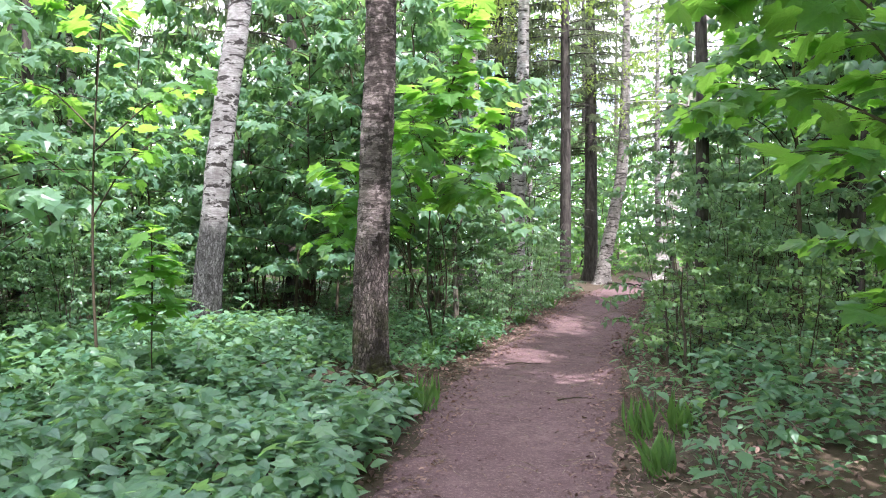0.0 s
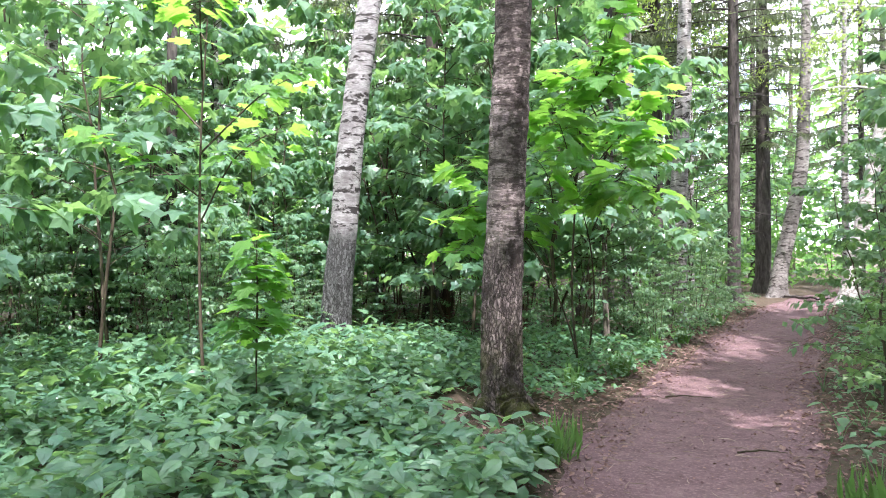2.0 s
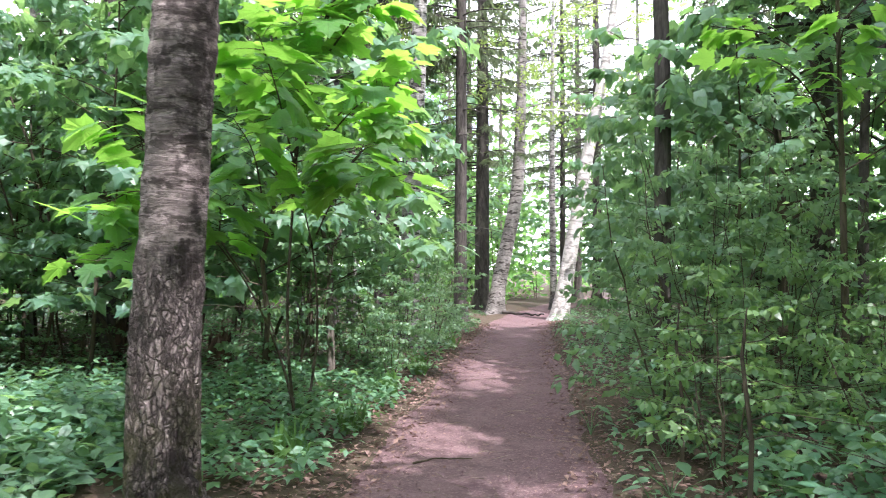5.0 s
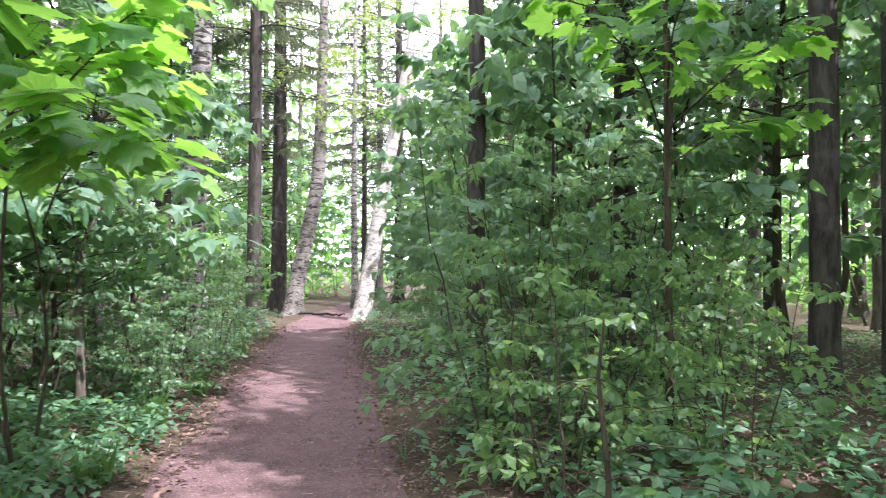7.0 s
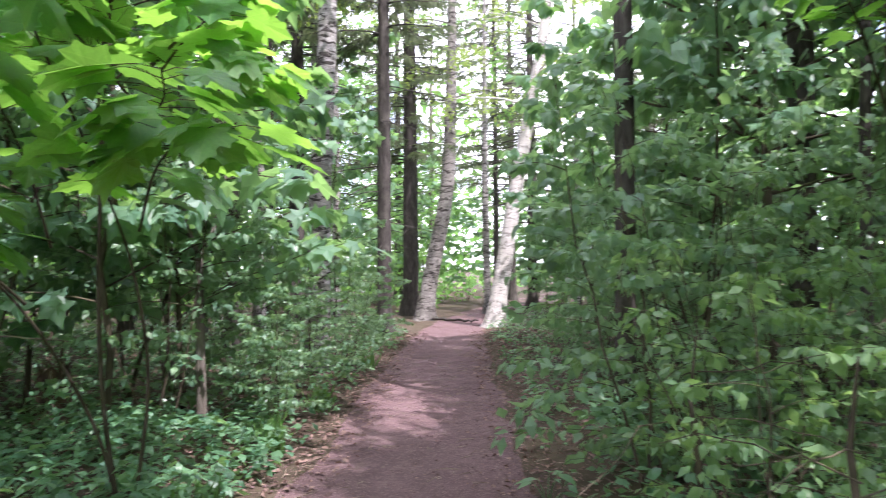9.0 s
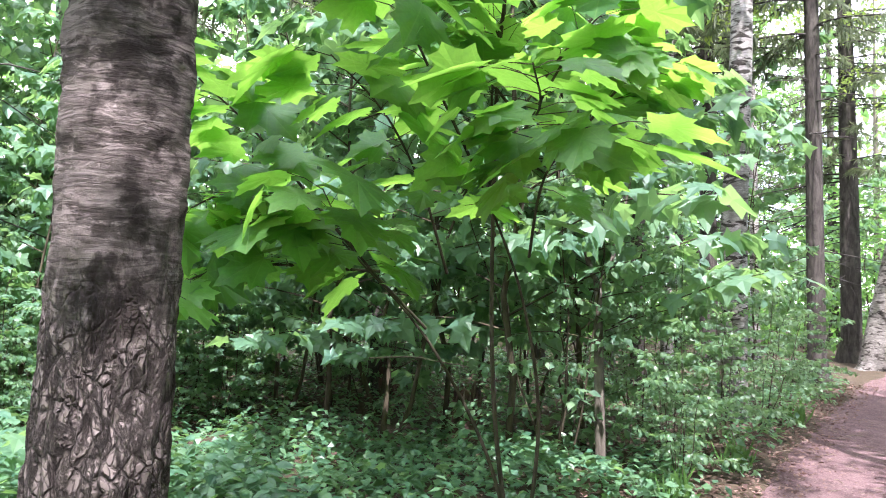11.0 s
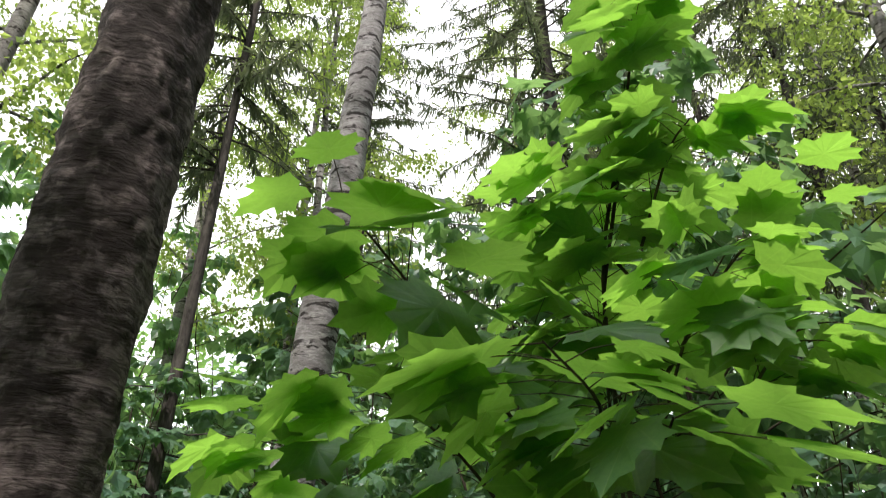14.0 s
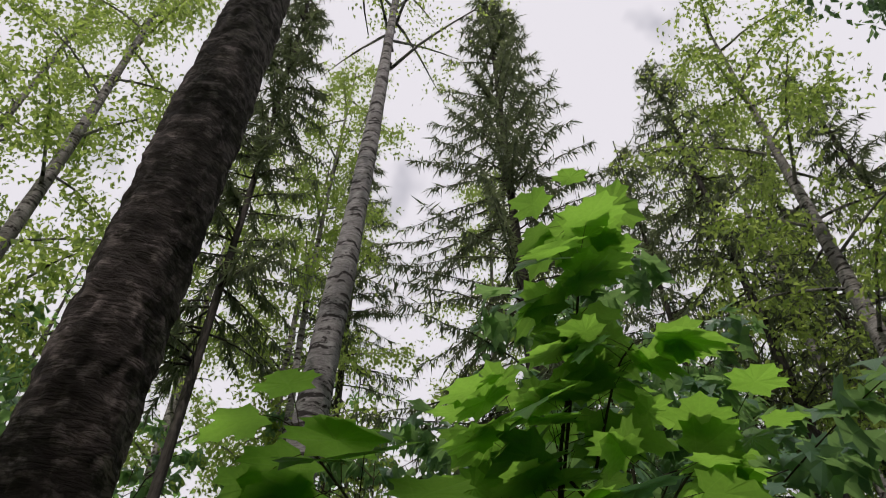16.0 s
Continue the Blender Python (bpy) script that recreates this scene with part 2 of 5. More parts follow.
M_BARK_FAR = bark_birch("far_birch_bark", (0.50, 0.47, 0.455), (0.30, 0.275, 0.26), (0.05, 0.042, 0.038), 0.1, 0.7, 0.0, 0.5, 1.0, 0.5)
# Brighter birch skin: the leaning tree's sunlight is put into its colour.
M_BARK_SUN = bark_birch("sunlit_birch_bark", (0.66, 0.62, 0.59), (0.50, 0.46, 0.43), (0.09, 0.075, 0.065), -0.6, -0.2, 0.0, 0.3, 0.6, 0.2)
M_BARK_OLD_GREY = bark_birch("grey_birch_bark", (0.40, 0.37, 0.35), (0.22, 0.20, 0.185), (0.05, 0.042, 0.037), -0.6, -0.2, 0.0, 0.6, 1.0, 0.8)
M_BARK_DARK = bark_plain("spruce_bark", (0.032, 0.028, 0.025), (0.088, 0.076, 0.07), (0.125, 0.112, 0.10))
M_BARK_GREY = bark_plain("grey_bark", (0.08, 0.066, 0.055), (0.22, 0.19, 0.165), (0.27, 0.24, 0.20))
M_TWIG = bark_plain("twig_bark", (0.045, 0.036, 0.026), (0.10, 0.082, 0.058), (0.085, 0.09, 0.045))
M_DEAD = bark_plain("dead_wood", (0.12, 0.085, 0.065), (0.34, 0.27, 0.22), (0.42, 0.34, 0.27))
M_REDWOOD = bark_plain("broken_red_wood", (0.04, 0.026, 0.022), (0.13, 0.08, 0.066), (0.27, 0.20, 0.18))


def soil_material(name, a, b, c, scale=1.0):
    k = Nodes(name)
    big = k.noise(0.9 * scale, detail=5.0)
    grain = k.noise(38.0 * scale, detail=6.0, rough=0.75)
    color = k.mix(k.ramp(big, 0.35, 0.65), a, b)
    color = k.mix(k.ramp(k.noise(7.0 * scale, detail=6.0, rough=0.7), 0.40, 0.62, 0.0, 0.7), color, tuple(0.7 * v for v in a))
    color = k.mix(k.ramp(grain, 0.5, 0.72), color, c)
    color = k.mix(k.ramp(k.noise(120.0 * scale, detail=3.0), 0.60, 0.68, 0.0, 0.7), color, tuple(0.35 * v for v in a))
    pebbles = k.ramp(k.voronoi(55.0, feature="F1"), 0.0, 0.35, 1.0, 0.0)
    relief = k.math("ADD", grain, k.math("MULTIPLY", pebbles, 0.5))
    return k.done(k.surface(color, 0.93, k.bump(relief, 0.8, 0.015), 0.15))


M_PATH = soil_material("trodden_soil", (0.125, 0.076, 0.080), (0.178, 0.114, 0.118), (0.27, 0.19, 0.187))
M_GROUND = soil_material("forest_soil", (0.075, 0.055, 0.042), (0.115, 0.082, 0.06), (0.06, 0.07, 0.03))


# ---------------------------------------------------------------- mesh helpers
def link_mesh(name, verts, faces, mat, smooth=False):
    """A mesh from arrays: verts (n, 3), faces (m, k)."""
    me = bpy.data.meshes.new(name)
    verts, faces = np.asarray(verts, np.float32), np.asarray(faces, np.int32)
    m, k = faces.shape
    me.vertices.add(len(verts))
    me.vertices.foreach_set("co", verts.ravel())
    me.loops.add(m * k)
    me.loops.foreach_set("vertex_index", faces.ravel())
    me.polygons.add(m)
    me.polygons.foreach_set("loop_start", np.arange(m, dtype=np.int32) * k)
    me.polygons.foreach_set("use_smooth", np.full(m, smooth))
    me.update(calc_edges=True)
    me.materials.append(mat)
    return me


def part(name, me, parent, label="", kind=""):
    ob = new(name, me)
    ob.parent = parent
    return tagged(ob, label=label, kind=kind)


def thing(name, label, category, x, y, z=0.0, group="", kind="", turn=0.0):
    ob = new(name)
    ob.empty_display_size = 0.2
    ob.matrix_basis = pose(x, y, z, 0, 0, turn)
    return tagged(ob, label, category, group, kind)


def join(chunks):
    """Chunks of (verts, faces) with faces of one size into one pair."""
    base, vs, fs = 0, [], []
    for v, f in chunks:
        vs.append(v), fs.append(np.asarray(f) + base)
        base += len(v)
    return np.concatenate(vs), np.concatenate(fs)


def unit(v):
    return v / np.maximum(np.linalg.norm(v, axis=-1, keepdims=True), 1e-9)


def tube(points, radii, segs=6):
    """A tapered tube of quads along a line of points."""
    p, r = np.asarray(points, float), np.asarray(radii, float)
    d = unit(np.gradient(p, axis=0))
    ref = np.where(np.abs(d[:, 2:3]) > 0.9, [[1.0, 0, 0]], [[0, 0, 1.0]])
    a = unit(np.cross(d, ref))
    b = np.cross(d, a)
    ang = np.linspace(0, 2 * np.pi, segs, endpoint=False)
    ring = a[:, None] * np.cos(ang)[None, :, None] + b[:, None] * np.sin(ang)[None, :, None]
    v = (p[:, None] + ring * r[:, None, None]).reshape(-1, 3)
    n = len(p)
    i, j = np.meshgrid(np.arange(n - 1), np.arange(segs), indexing="ij")
    jn = (j + 1) % segs
    f = np.stack([i * segs + j, i * segs + jn, (i + 1) * segs + jn, (i + 1) * segs + j], -1).reshape(-1, 4)
    return v, f


def smooth_line(points, n):
    """n points on a soft curve through the given points."""
    p = np.asarray(points, float)
    t = np.linspace(0, len(p) - 1, n)
    i = np.clip(t.astype(int), 0, len(p) - 2)
    u = (t - i)[:, None]
    m = np.gradient(p, axis=0)
    return ((2 * u**3 - 3 * u**2 + 1) * p[i] + (u**3 - 2 * u**2 + u) * m[i]
            + (-2 * u**3 + 3 * u**2) * p[i + 1] + (u**3 - u**2) * m[i + 1])


def trunk_mesh(name, line, radii, mat, segs=20, rings=60, rough=0.02, flare=0.35, plates=0.0):
    """A trunk along a line with an uneven skin, root flare and, where asked, raised bark plates."""
    p = smooth_line(line, rings)
    r = np.interp(np.linspace(0, 1, rings), np.linspace(0, 1, len(radii)), radii)
    ang = np.linspace(0, 2 * np.pi, segs, endpoint=False)
    z = p[:, 2]
    verts = np.zeros((rings, segs, 3))
    for i in range(rings):
        fl = flare * math.exp(-max(z[i], 0) / 0.16)
        for j in range(segs):
            c, s = math.cos(ang[j]), math.sin(ang[j])
            rr = r[i] * (1 + fl * (1 + 0.5 * math.sin(5 * ang[j] + 1.3)))
            rr *= 1 + rough * 2.0 * noise.noise((c * 1.1, s * 1.1, z[i] * 0.9))
            if plates:
                low = min(max((2.2 - z[i]) / 1.4, 0.0), 1.0)
                deep = abs(noise.noise((c * 3.6, s * 3.6, z[i] * 4.2)))
                wrap = noise.noise((c * 2.6, s * 2.6, z[i] * 10.0)) + 0.7 * noise.noise((c * 6.0, s * 6.0, z[i] * 24.0))
                rr += plates * (low * min(deep * 3.0, 0.8) + (0.25 + 0.55 * (1 - low)) * 0.6 * wrap)
            verts[i, j] = (p[i, 0] + rr * c, p[i, 1] + rr * s, z[i])
    i, j = np.meshgrid(np.arange(rings - 1), np.arange(segs), indexing="ij")
    jn = (j + 1) % segs
    f = np.stack([i * segs + j, i * segs + jn, (i + 1) * segs + jn, (i + 1) * segs + j], -1).reshape(-1, 4)
    return link_mesh(name, verts.reshape(-1, 3), f, mat, True)


# ---------------------------------------------------------------- leaf shapes
def leaf_outline(right, centre):
    """Fan of triangles from the half outline of a leaf; its stalk is at the origin, its tip at y = 1."""
    left = [(-x, y) for x, y in right[-2:0:-1]]
    rim = np.array(list(right) + left)
    xy = np.vstack([[centre], rim])
    r2 = xy[:, 0] ** 2 + (xy[:, 1] - centre[1]) ** 2
    z = -0.30 * r2 + 0.14 * np.abs(xy[:, 0])
    n = len(rim)
    tri = np.stack([np.zeros(n, int), 1 + np.arange(n), 1 + (np.arange(n) + 1) % n], -1)
    return np.column_stack([xy, z]), tri


MAPLE = leaf_outline([(0, 0), (0.10, -0.06), (0.24, -0.04), (0.40, -0.05), (0.35, 0.11), (0.43, 0.22), (0.60, 0.33),
                      (0.48, 0.41), (0.49, 0.56), (0.29, 0.50), (0.25, 0.62), (0.29, 0.75), (0.13, 0.80), (0, 1.0)], (0, 0.26))
MAPLE_LOW = leaf_outline([(0, 0), (0.38, -0.03), (0.26, 0.17), (0.57, 0.40), (0.22, 0.56), (0, 1.0)], (0, 0.3))
MAPLE_FAR = leaf_outline([(0, 0), (0.44, 0.12), (0.30, 0.60), (0, 1.0)], (0, 0.3))
OVAL = leaf_outline([(0, 0), (0.24, 0.22), (0.27, 0.48), (0.12, 0.82), (0, 1.0)], (0, 0.45))
OVAL_MID = leaf_outline([(0, 0), (0.29, 0.42), (0, 1.0)], (0, 0.45))
OVAL_LOW = (np.array([(0, 0, 0), (0.29, 0.42, 0.07), (0, 1, -0.12), (-0.29, 0.42, 0.07)]), np.array([(0, 1, 2), (0, 2, 3)]))
BLADE = (np.array([(-0.016, 0, 0), (0.016, 0, 0), (0.013, 0.5, 0.05), (0, 1, -0.1)]), np.array([(0, 1, 2), (0, 2, 3)]))


def leaves(shape, loc, normal, heading, size):
    """Many leaves at once: verts and triangles."""
    tv, tf = shape
    loc, size = np.asarray(loc, float), np.asarray(size, float)
    nrm = unit(np.asarray(normal, float))
    head = np.asarray(heading, float)
    head = unit(head - nrm * (head * nrm).sum(-1, keepdims=True))
    side = np.cross(head, nrm)
    v = (loc[:, None] + size[:, None, None] * (tv[None, :, 0:1] * side[:, None] + tv[None, :, 1:2] * head[:, None]
                                               + tv[None, :, 2:3] * nrm[:, None]))
    f = tf[None] + (np.arange(len(loc)) * len(tv))[:, None, None]
    return v.reshape(-1, 3), f.reshape(-1, 3)


# ---------------------------------------------------------------- path line and ground
PATH_Y = [-60, -12, 0, 5, 6.5, 8.5, 10.5, 12, 14.3, 17.5, 22, 26, 31, 40, 60]
PATH_X = [-6, -0.8, 0.0, 0.3, 0.48, 0.86, 1.36, 1.82, 2.42, 3.3, 4.62, 6.1, 8.6, 14, 28]
PATH_W = [0.9, 0.8, 0.66, 0.68, 0.77, 0.88, 0.86, 0.84, 0.84, 0.84, 0.8, 0.8, 0.8, 0.8, 0.8]


def path_x(y):
    return np.interp(y, PATH_Y, PATH_X)


def path_half(y):
    return np.interp(y, PATH_Y, PATH_W)


def ground_z(x, y):
    x, y = np.asarray(x, float), np.asarray(y, float)
    d = np.abs(x - path_x(y)) / path_half(y)
    dip = -0.07 * np.clip(1.35 - d, 0, 1) ** 0.8
    swell = 0.05 * np.sin(x * 0.7 + 1.1) * np.sin(y * 0.55) + 0.025 * np.sin(x * 2.1 + y * 1.3)
    return dip + swell * np.clip(d - 0.6, 0, 1)


def grid_sheet(xs, ys, zf):
    gx, gy = np.meshgrid(xs, ys, indexing="xy")
    v = np.stack([gx, gy, zf(gx, gy)], -1).reshape(-1, 3)
    nx, ny = len(xs), len(ys)
    i, j = np.meshgrid(np.arange(nx - 1), np.arange(ny - 1), indexing="xy")
    a = j * nx + i
    return v, np.stack([a, a + 1, a + nx + 1, a + nx], -1).reshape(-1, 4)


gx = np.concatenate([[-1500, -400, -120], np.arange(-40, -8, 1.5), np.arange(-8, 9, 0.17), np.arange(9, 42, 1.5), [120, 400, 1500]])
gy = np.concatenate([[-1500, -400, -120], np.arange(-40, -2, 1.5), np.arange(-2, 26, 0.18), np.arange(26, 70, 1.5), [140, 400, 1500]])
gv, gf = grid_sheet(gx, gy, ground_z)
ground = tagged(new("ground", link_mesh("ground", gv, gf, M_GROUND, True)),
                "dark brown forest soil under leaves and herbs", "ground", kind="structure")

# the trodden strip, laid just above the soil, with ragged edges
pys = np.concatenate([np.arange(-14, 28, 0.09), np.arange(28, 46, 0.5)])
rows_v = []
for y in pys:
    c, w = float(path_x(y)), float(path_half(y))
    e1 = w * (1 + 0.16 * noise.noise((y * 0.9, 3.1, 0)) + 0.10 * noise.noise((y * 4.0, 7.7, 0)))
    e2 = w * (1 + 0.16 * noise.noise((y * 0.9, 13.1, 0)) + 0.10 * noise.noise((y * 4.0, 17.7, 0)))
    for u in np.linspace(-1, 1, 23):
        x = c + (u * e2 if u > 0 else u * e1)
        z = float(ground_z(x, y)) + 0.012 - 0.010 * abs(u) ** 6 + 0.010 * noise.noise((x * 3.0, y * 3.0, 1)) * (1 - u**2)
        rows_v.append((x, y, z))
k23 = np.arange(22)
pf = np.concatenate([np.stack([i * 23 + k23, i * 23 + k23 + 1, (i + 1) * 23 + k23 + 1, (i + 1) * 23 + k23], -1) for i in range(len(pys) - 1)])
tagged(new("path", link_mesh("path", rows_v, pf, M_PATH, True)), "trodden bare earth footpath, mauve brown", "path", kind="structure")


# ---------------------------------------------------------------- plants
def droop_line(start, way, length, sag, n, rng, wobble=0.05):
    t = np.linspace(0, 1, n)[:, None]
    p = np.asarray(start) + np.asarray(way) * length * t
    p[:, 2] -= (sag * length * t[:, 0] ** 2)
    p[1:] += np.cumsum(rng.normal(0, wobble * length / n, (n - 1, 3)), 0)
    return p


def shrub_parts(seed, height, spread, stems, branches, shape, size, per, stem_r, low=0.25, tilt=0.35, up=0.35):
    """Stems as lines with radii, and the leaves of their side branches."""
    rng = np.random.default_rng(seed)
    stem_lines, twigs, loc, nrm, head, siz = [], [], [], [], [], []
    for s in range(stems):
        a = rng.uniform(0, 2 * np.pi)
        lean = rng.uniform(0.05, 0.32) if stems > 1 else rng.uniform(0.0, 0.12)
        h = height * rng.uniform(0.75, 1.0)
        base = np.array([math.cos(a), math.sin(a), 0]) * rng.uniform(0.02, 0.16) * (stems > 1)
        line = droop_line(base, (math.cos(a) * lean, math.sin(a) * lean, 1), h, 0.0, 9, rng, 0.12)
        rad = np.linspace(stem_r * (0.7 + 0.5 * rng.random()), stem_r * 0.18, 9)
        stem_lines.append((line, rad))
        for b in range(branches):
            t = low + (1 - low) * (b + rng.random()) / branches
            i = min(int(t * 8), 7)
            st = line[i] + (line[i + 1] - line[i]) * (t * 8 - i)
            ba = a * 0.3 + b * 2.4 + rng.uniform(-0.5, 0.5)
            reach = spread * (1.08 - 0.75 * max(t - 0.45, 0) / 0.55) * rng.uniform(0.55, 1.0)
            way = np.array([math.cos(ba), math.sin(ba), up + rng.uniform(-0.15, 0.35) + 0.5 * (t > 0.9)])
            bl = droop_line(st, way, reach, 0.28, 6, rng)
            twigs.append((bl, np.linspace(stem_r * 0.34, stem_r * 0.10, 6)))
            k = per
            tt = np.sqrt(rng.uniform(0.06, 1.0, k)) * 5
            ii = np.minimum(tt.astype(int), 4)
            pp = bl[ii] + (bl[ii + 1] - bl[ii]) * (tt - ii)[:, None]
            out = unit(rng.normal(0, 1, (k, 3)) * [1, 1, 0.25] + 0.6 * way * [1, 1, 0])
            pp = pp + out * rng.uniform(0.02, 0.16, (k, 1)) * [1, 1, 0.5] * (spread / 1.2)
            loc.append(pp), head.append(out + [0, 0, -0.45])
            nrm.append(np.array([0, 0, 0.65]) + 0.72 * out + rng.normal(0, tilt, (k, 3)))
            siz.append(size * rng.uniform(0.55, 1.15, k))
    lv = leaves(shape, np.concatenate(loc), np.concatenate(nrm), np.concatenate(head), np.concatenate(siz))
    return stem_lines, twigs, lv


def make_shrub(name, label, category, leaf_mat, x, y, group="", **kw):
    stem_lines, twigs, lv = shrub_parts(**kw)
    ob = thing(name, label, category, x, y, float(ground_z(x, y)) - 0.03, group)
    for line, rad in stem_lines:
        part("stem", link_mesh("stem", *tube(line, rad, 6), M_TWIG, True), ob)
    part("twig_work", link_mesh("twig_work", *join([tube(p, r, 3) for p, r in twigs]), M_TWIG, True), ob, kind="stuff")
    part("crown", link_mesh("crown", *lv, leaf_mat), ob)
    return ob


def limb_lines(seed, line, lo, hi, count, reach, rise, sag):
    rng = np.random.default_rng(seed)
    p = smooth_line(line, 60)
    zs = p[:, 2]
    out = []
    for b in range(count):
        z = lo + (hi - lo) * (b + rng.random()) / count
        st = np.array([np.interp(z, zs, p[:, 0]), np.interp(z, zs, p[:, 1]), z])
        a = b * 2.4 + rng.uniform(-0.4, 0.4)
        ln = reach * (1 - 0.6 * (z - lo) / max(hi - lo, 0.1)) * rng.uniform(0.6, 1.1)
        out.append(droop_line(st, (math.cos(a), math.sin(a), rise + rng.uniform(-0.1, 0.2)), ln, sag, 8, rng))
    return out


def birch_crown(seed, limbs, per, size):
    """Fine hanging twigs with small leaves along the outer limbs."""
    rng = np.random.default_rng(seed)
    loc, nrm, head, siz, twigs = [], [], [], [], []
    for ln in limbs:
        for k in range(per):
            t = rng.uniform(0.3, 1.0) * 7
            i = min(int(t), 6)
            st = ln[i] + (ln[i + 1] - ln[i]) * (t - i)
            tip = st + [rng.normal(0, 0.45), rng.normal(0, 0.45), -rng.uniform(-0.3, 1.0)]
            n = 9
            u = rng.uniform(0.1, 1, (n, 1))
            loc.append(st + (tip - st) * u + rng.normal(0, 0.07, (n, 3)))
            nrm.append(rng.normal(0, 1, (n, 3)) + [0, 0, 0.5])
            head.append(rng.normal(0, 0.6, (n, 3)) + [0, 0, -1])
            siz.append(size * rng.uniform(0.6, 1.2, n))
    return leaves(OVAL_LOW, np.concatenate(loc), np.concatenate(nrm), np.concatenate(head), np.concatenate(siz))


def make_tree(name, label, category, x, y, line, radii, bark, limbs=(), crown=None, leaf_mat=None, segs=16, rings=50,
              rough=0.03, flare=0.35, plates=0.0, group="", limb_r=0.035):
    ob = thing(name, label, category, x, y, float(ground_z(x, y)) - 0.05, group)
    part("trunk", trunk_mesh("trunk", line, radii, bark, segs, rings, rough, flare, plates), ob)
    for ln in limbs:
        part("limb", link_mesh("limb", *tube(ln, np.linspace(limb_r, limb_r * 0.2, len(ln)), 4), bark, True), ob)
    if crown is not None:
        part("crown", link_mesh("crown", *crown, leaf_mat), ob)
    return ob


def spruce_boughs(seed, lo, hi, length, per_whorl=6, step=0.55, blades=26):
    """Bough lines and hanging sprays of needles."""
    rng = np.random.default_rng(seed)
    lines, loc, nrm, head, siz = [], [], [], [], []
    z = lo
    while z < hi:
        reach = length * (1 - (z - lo) / (hi - lo)) ** 0.8 + 0.35
        for b in range(per_whorl):
            a = rng.uniform(0, 2 * np.pi)
            ln = droop_line((0, 0, z + rng.uniform(-0.2, 0.2)), (math.cos(a), math.sin(a), 0.12), reach * rng.uniform(0.7, 1.05), 0.35, 7, rng, 0.03)
            ln[-2:, 2] += [0.03 * reach, 0.09 * reach]
            lines.append(ln)
            n = int(3.0 * blades * (0.4 + reach / length))
            t = rng.uniform(0.15, 1.0, n) * 6
            i = np.minimum(t.astype(int), 5)
            p = ln[i] + (ln[i + 1] - ln[i]) * (t - i)[:, None]
            across = np.array([-math.sin(a), math.cos(a), 0])
            sidew = across * rng.choice([-1, 1], (n, 1)) * rng.uniform(0.1, 1.0, (n, 1))
            way = sidew + np.array([math.cos(a), math.sin(a), 0]) * 0.45 + [0, 0, -1] * rng.uniform(0.5, 2.6, (n, 1))
            loc.append(p), head.append(way)
            nrm.append(rng.normal(0, 1, (n, 3)))
            siz.append(rng.uniform(0.10, 0.36, n))
        z += step * rng.uniform(0.8, 1.2)
    return lines, (np.concatenate(loc), np.concatenate(nrm), np.concatenate(head), np.concatenate(siz))


NEEDLE_SPRAY = (np.array([(-0.05, 0, 0), (0.06, 0.25, 0.02), (0.04, 0.55, 0), (0, 1, -0.02), (-0.05, 0.5, 0.02)]), np.array([(0, 1, 4), (1, 2, 4), (2, 3, 4)]))


def make_spruce(name, label, x, y, seed, height, lo, length, radius, group="", dead=0, blades=26):
    line = [(0, 0, 0), (0.03, 0.02, height * 0.35), (0, 0.05, height * 0.7), (0, 0, height)]
    ob = thing(name, label, "tree", x, y, float(ground_z(x, y)) - 0.05, group)
    part("trunk", trunk_mesh("trunk", line, [radius, radius * 0.8, radius * 0.5, 0.02], M_BARK_DARK, 12, 36, 0.03, 0.5), ob)
    lines, sp = spruce_boughs(seed, lo, height - 0.3, length, blades=blades)
    part("bough_work", link_mesh("bough_work", *join([tube(l, np.linspace(0.025, 0.006, len(l)), 4) for l in lines]), M_BARK_DARK, True), ob, kind="stuff")
    part("needles", link_mesh("needles", *leaves(NEEDLE_SPRAY, *sp), M_NEEDLE), ob, kind="stuff")
    if dead:
        rng = np.random.default_rng(seed + 5)
        stubs = []
        for i in range(dead):
            a = rng.uniform(0, 2 * np.pi)
            stubs.append(droop_line((0, 0, rng.uniform(2.0, lo)), (math.cos(a), math.sin(a), -0.1), rng.uniform(0.5, 1.8), 0.2, 6, rng, 0.15))
        part("dead_twig_work", link_mesh("dead_twig_work", *join([tube(l, np.linspace(0.014, 0.003, 6), 4) for l in stubs]), M_BARK_DARK, True), ob,
             "bare grey dead twigs", "stuff")
    return ob


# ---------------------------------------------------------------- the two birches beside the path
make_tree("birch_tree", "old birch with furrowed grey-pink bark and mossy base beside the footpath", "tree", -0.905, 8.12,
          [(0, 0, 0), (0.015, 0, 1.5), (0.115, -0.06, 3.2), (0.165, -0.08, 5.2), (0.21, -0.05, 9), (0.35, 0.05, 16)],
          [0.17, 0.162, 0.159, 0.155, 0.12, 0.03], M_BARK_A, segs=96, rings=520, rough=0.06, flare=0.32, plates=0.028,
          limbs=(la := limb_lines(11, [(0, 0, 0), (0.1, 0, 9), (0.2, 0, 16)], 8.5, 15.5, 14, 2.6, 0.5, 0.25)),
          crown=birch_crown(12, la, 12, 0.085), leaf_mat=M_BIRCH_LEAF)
old_birch = bpy.data.objects["birch_tree"]
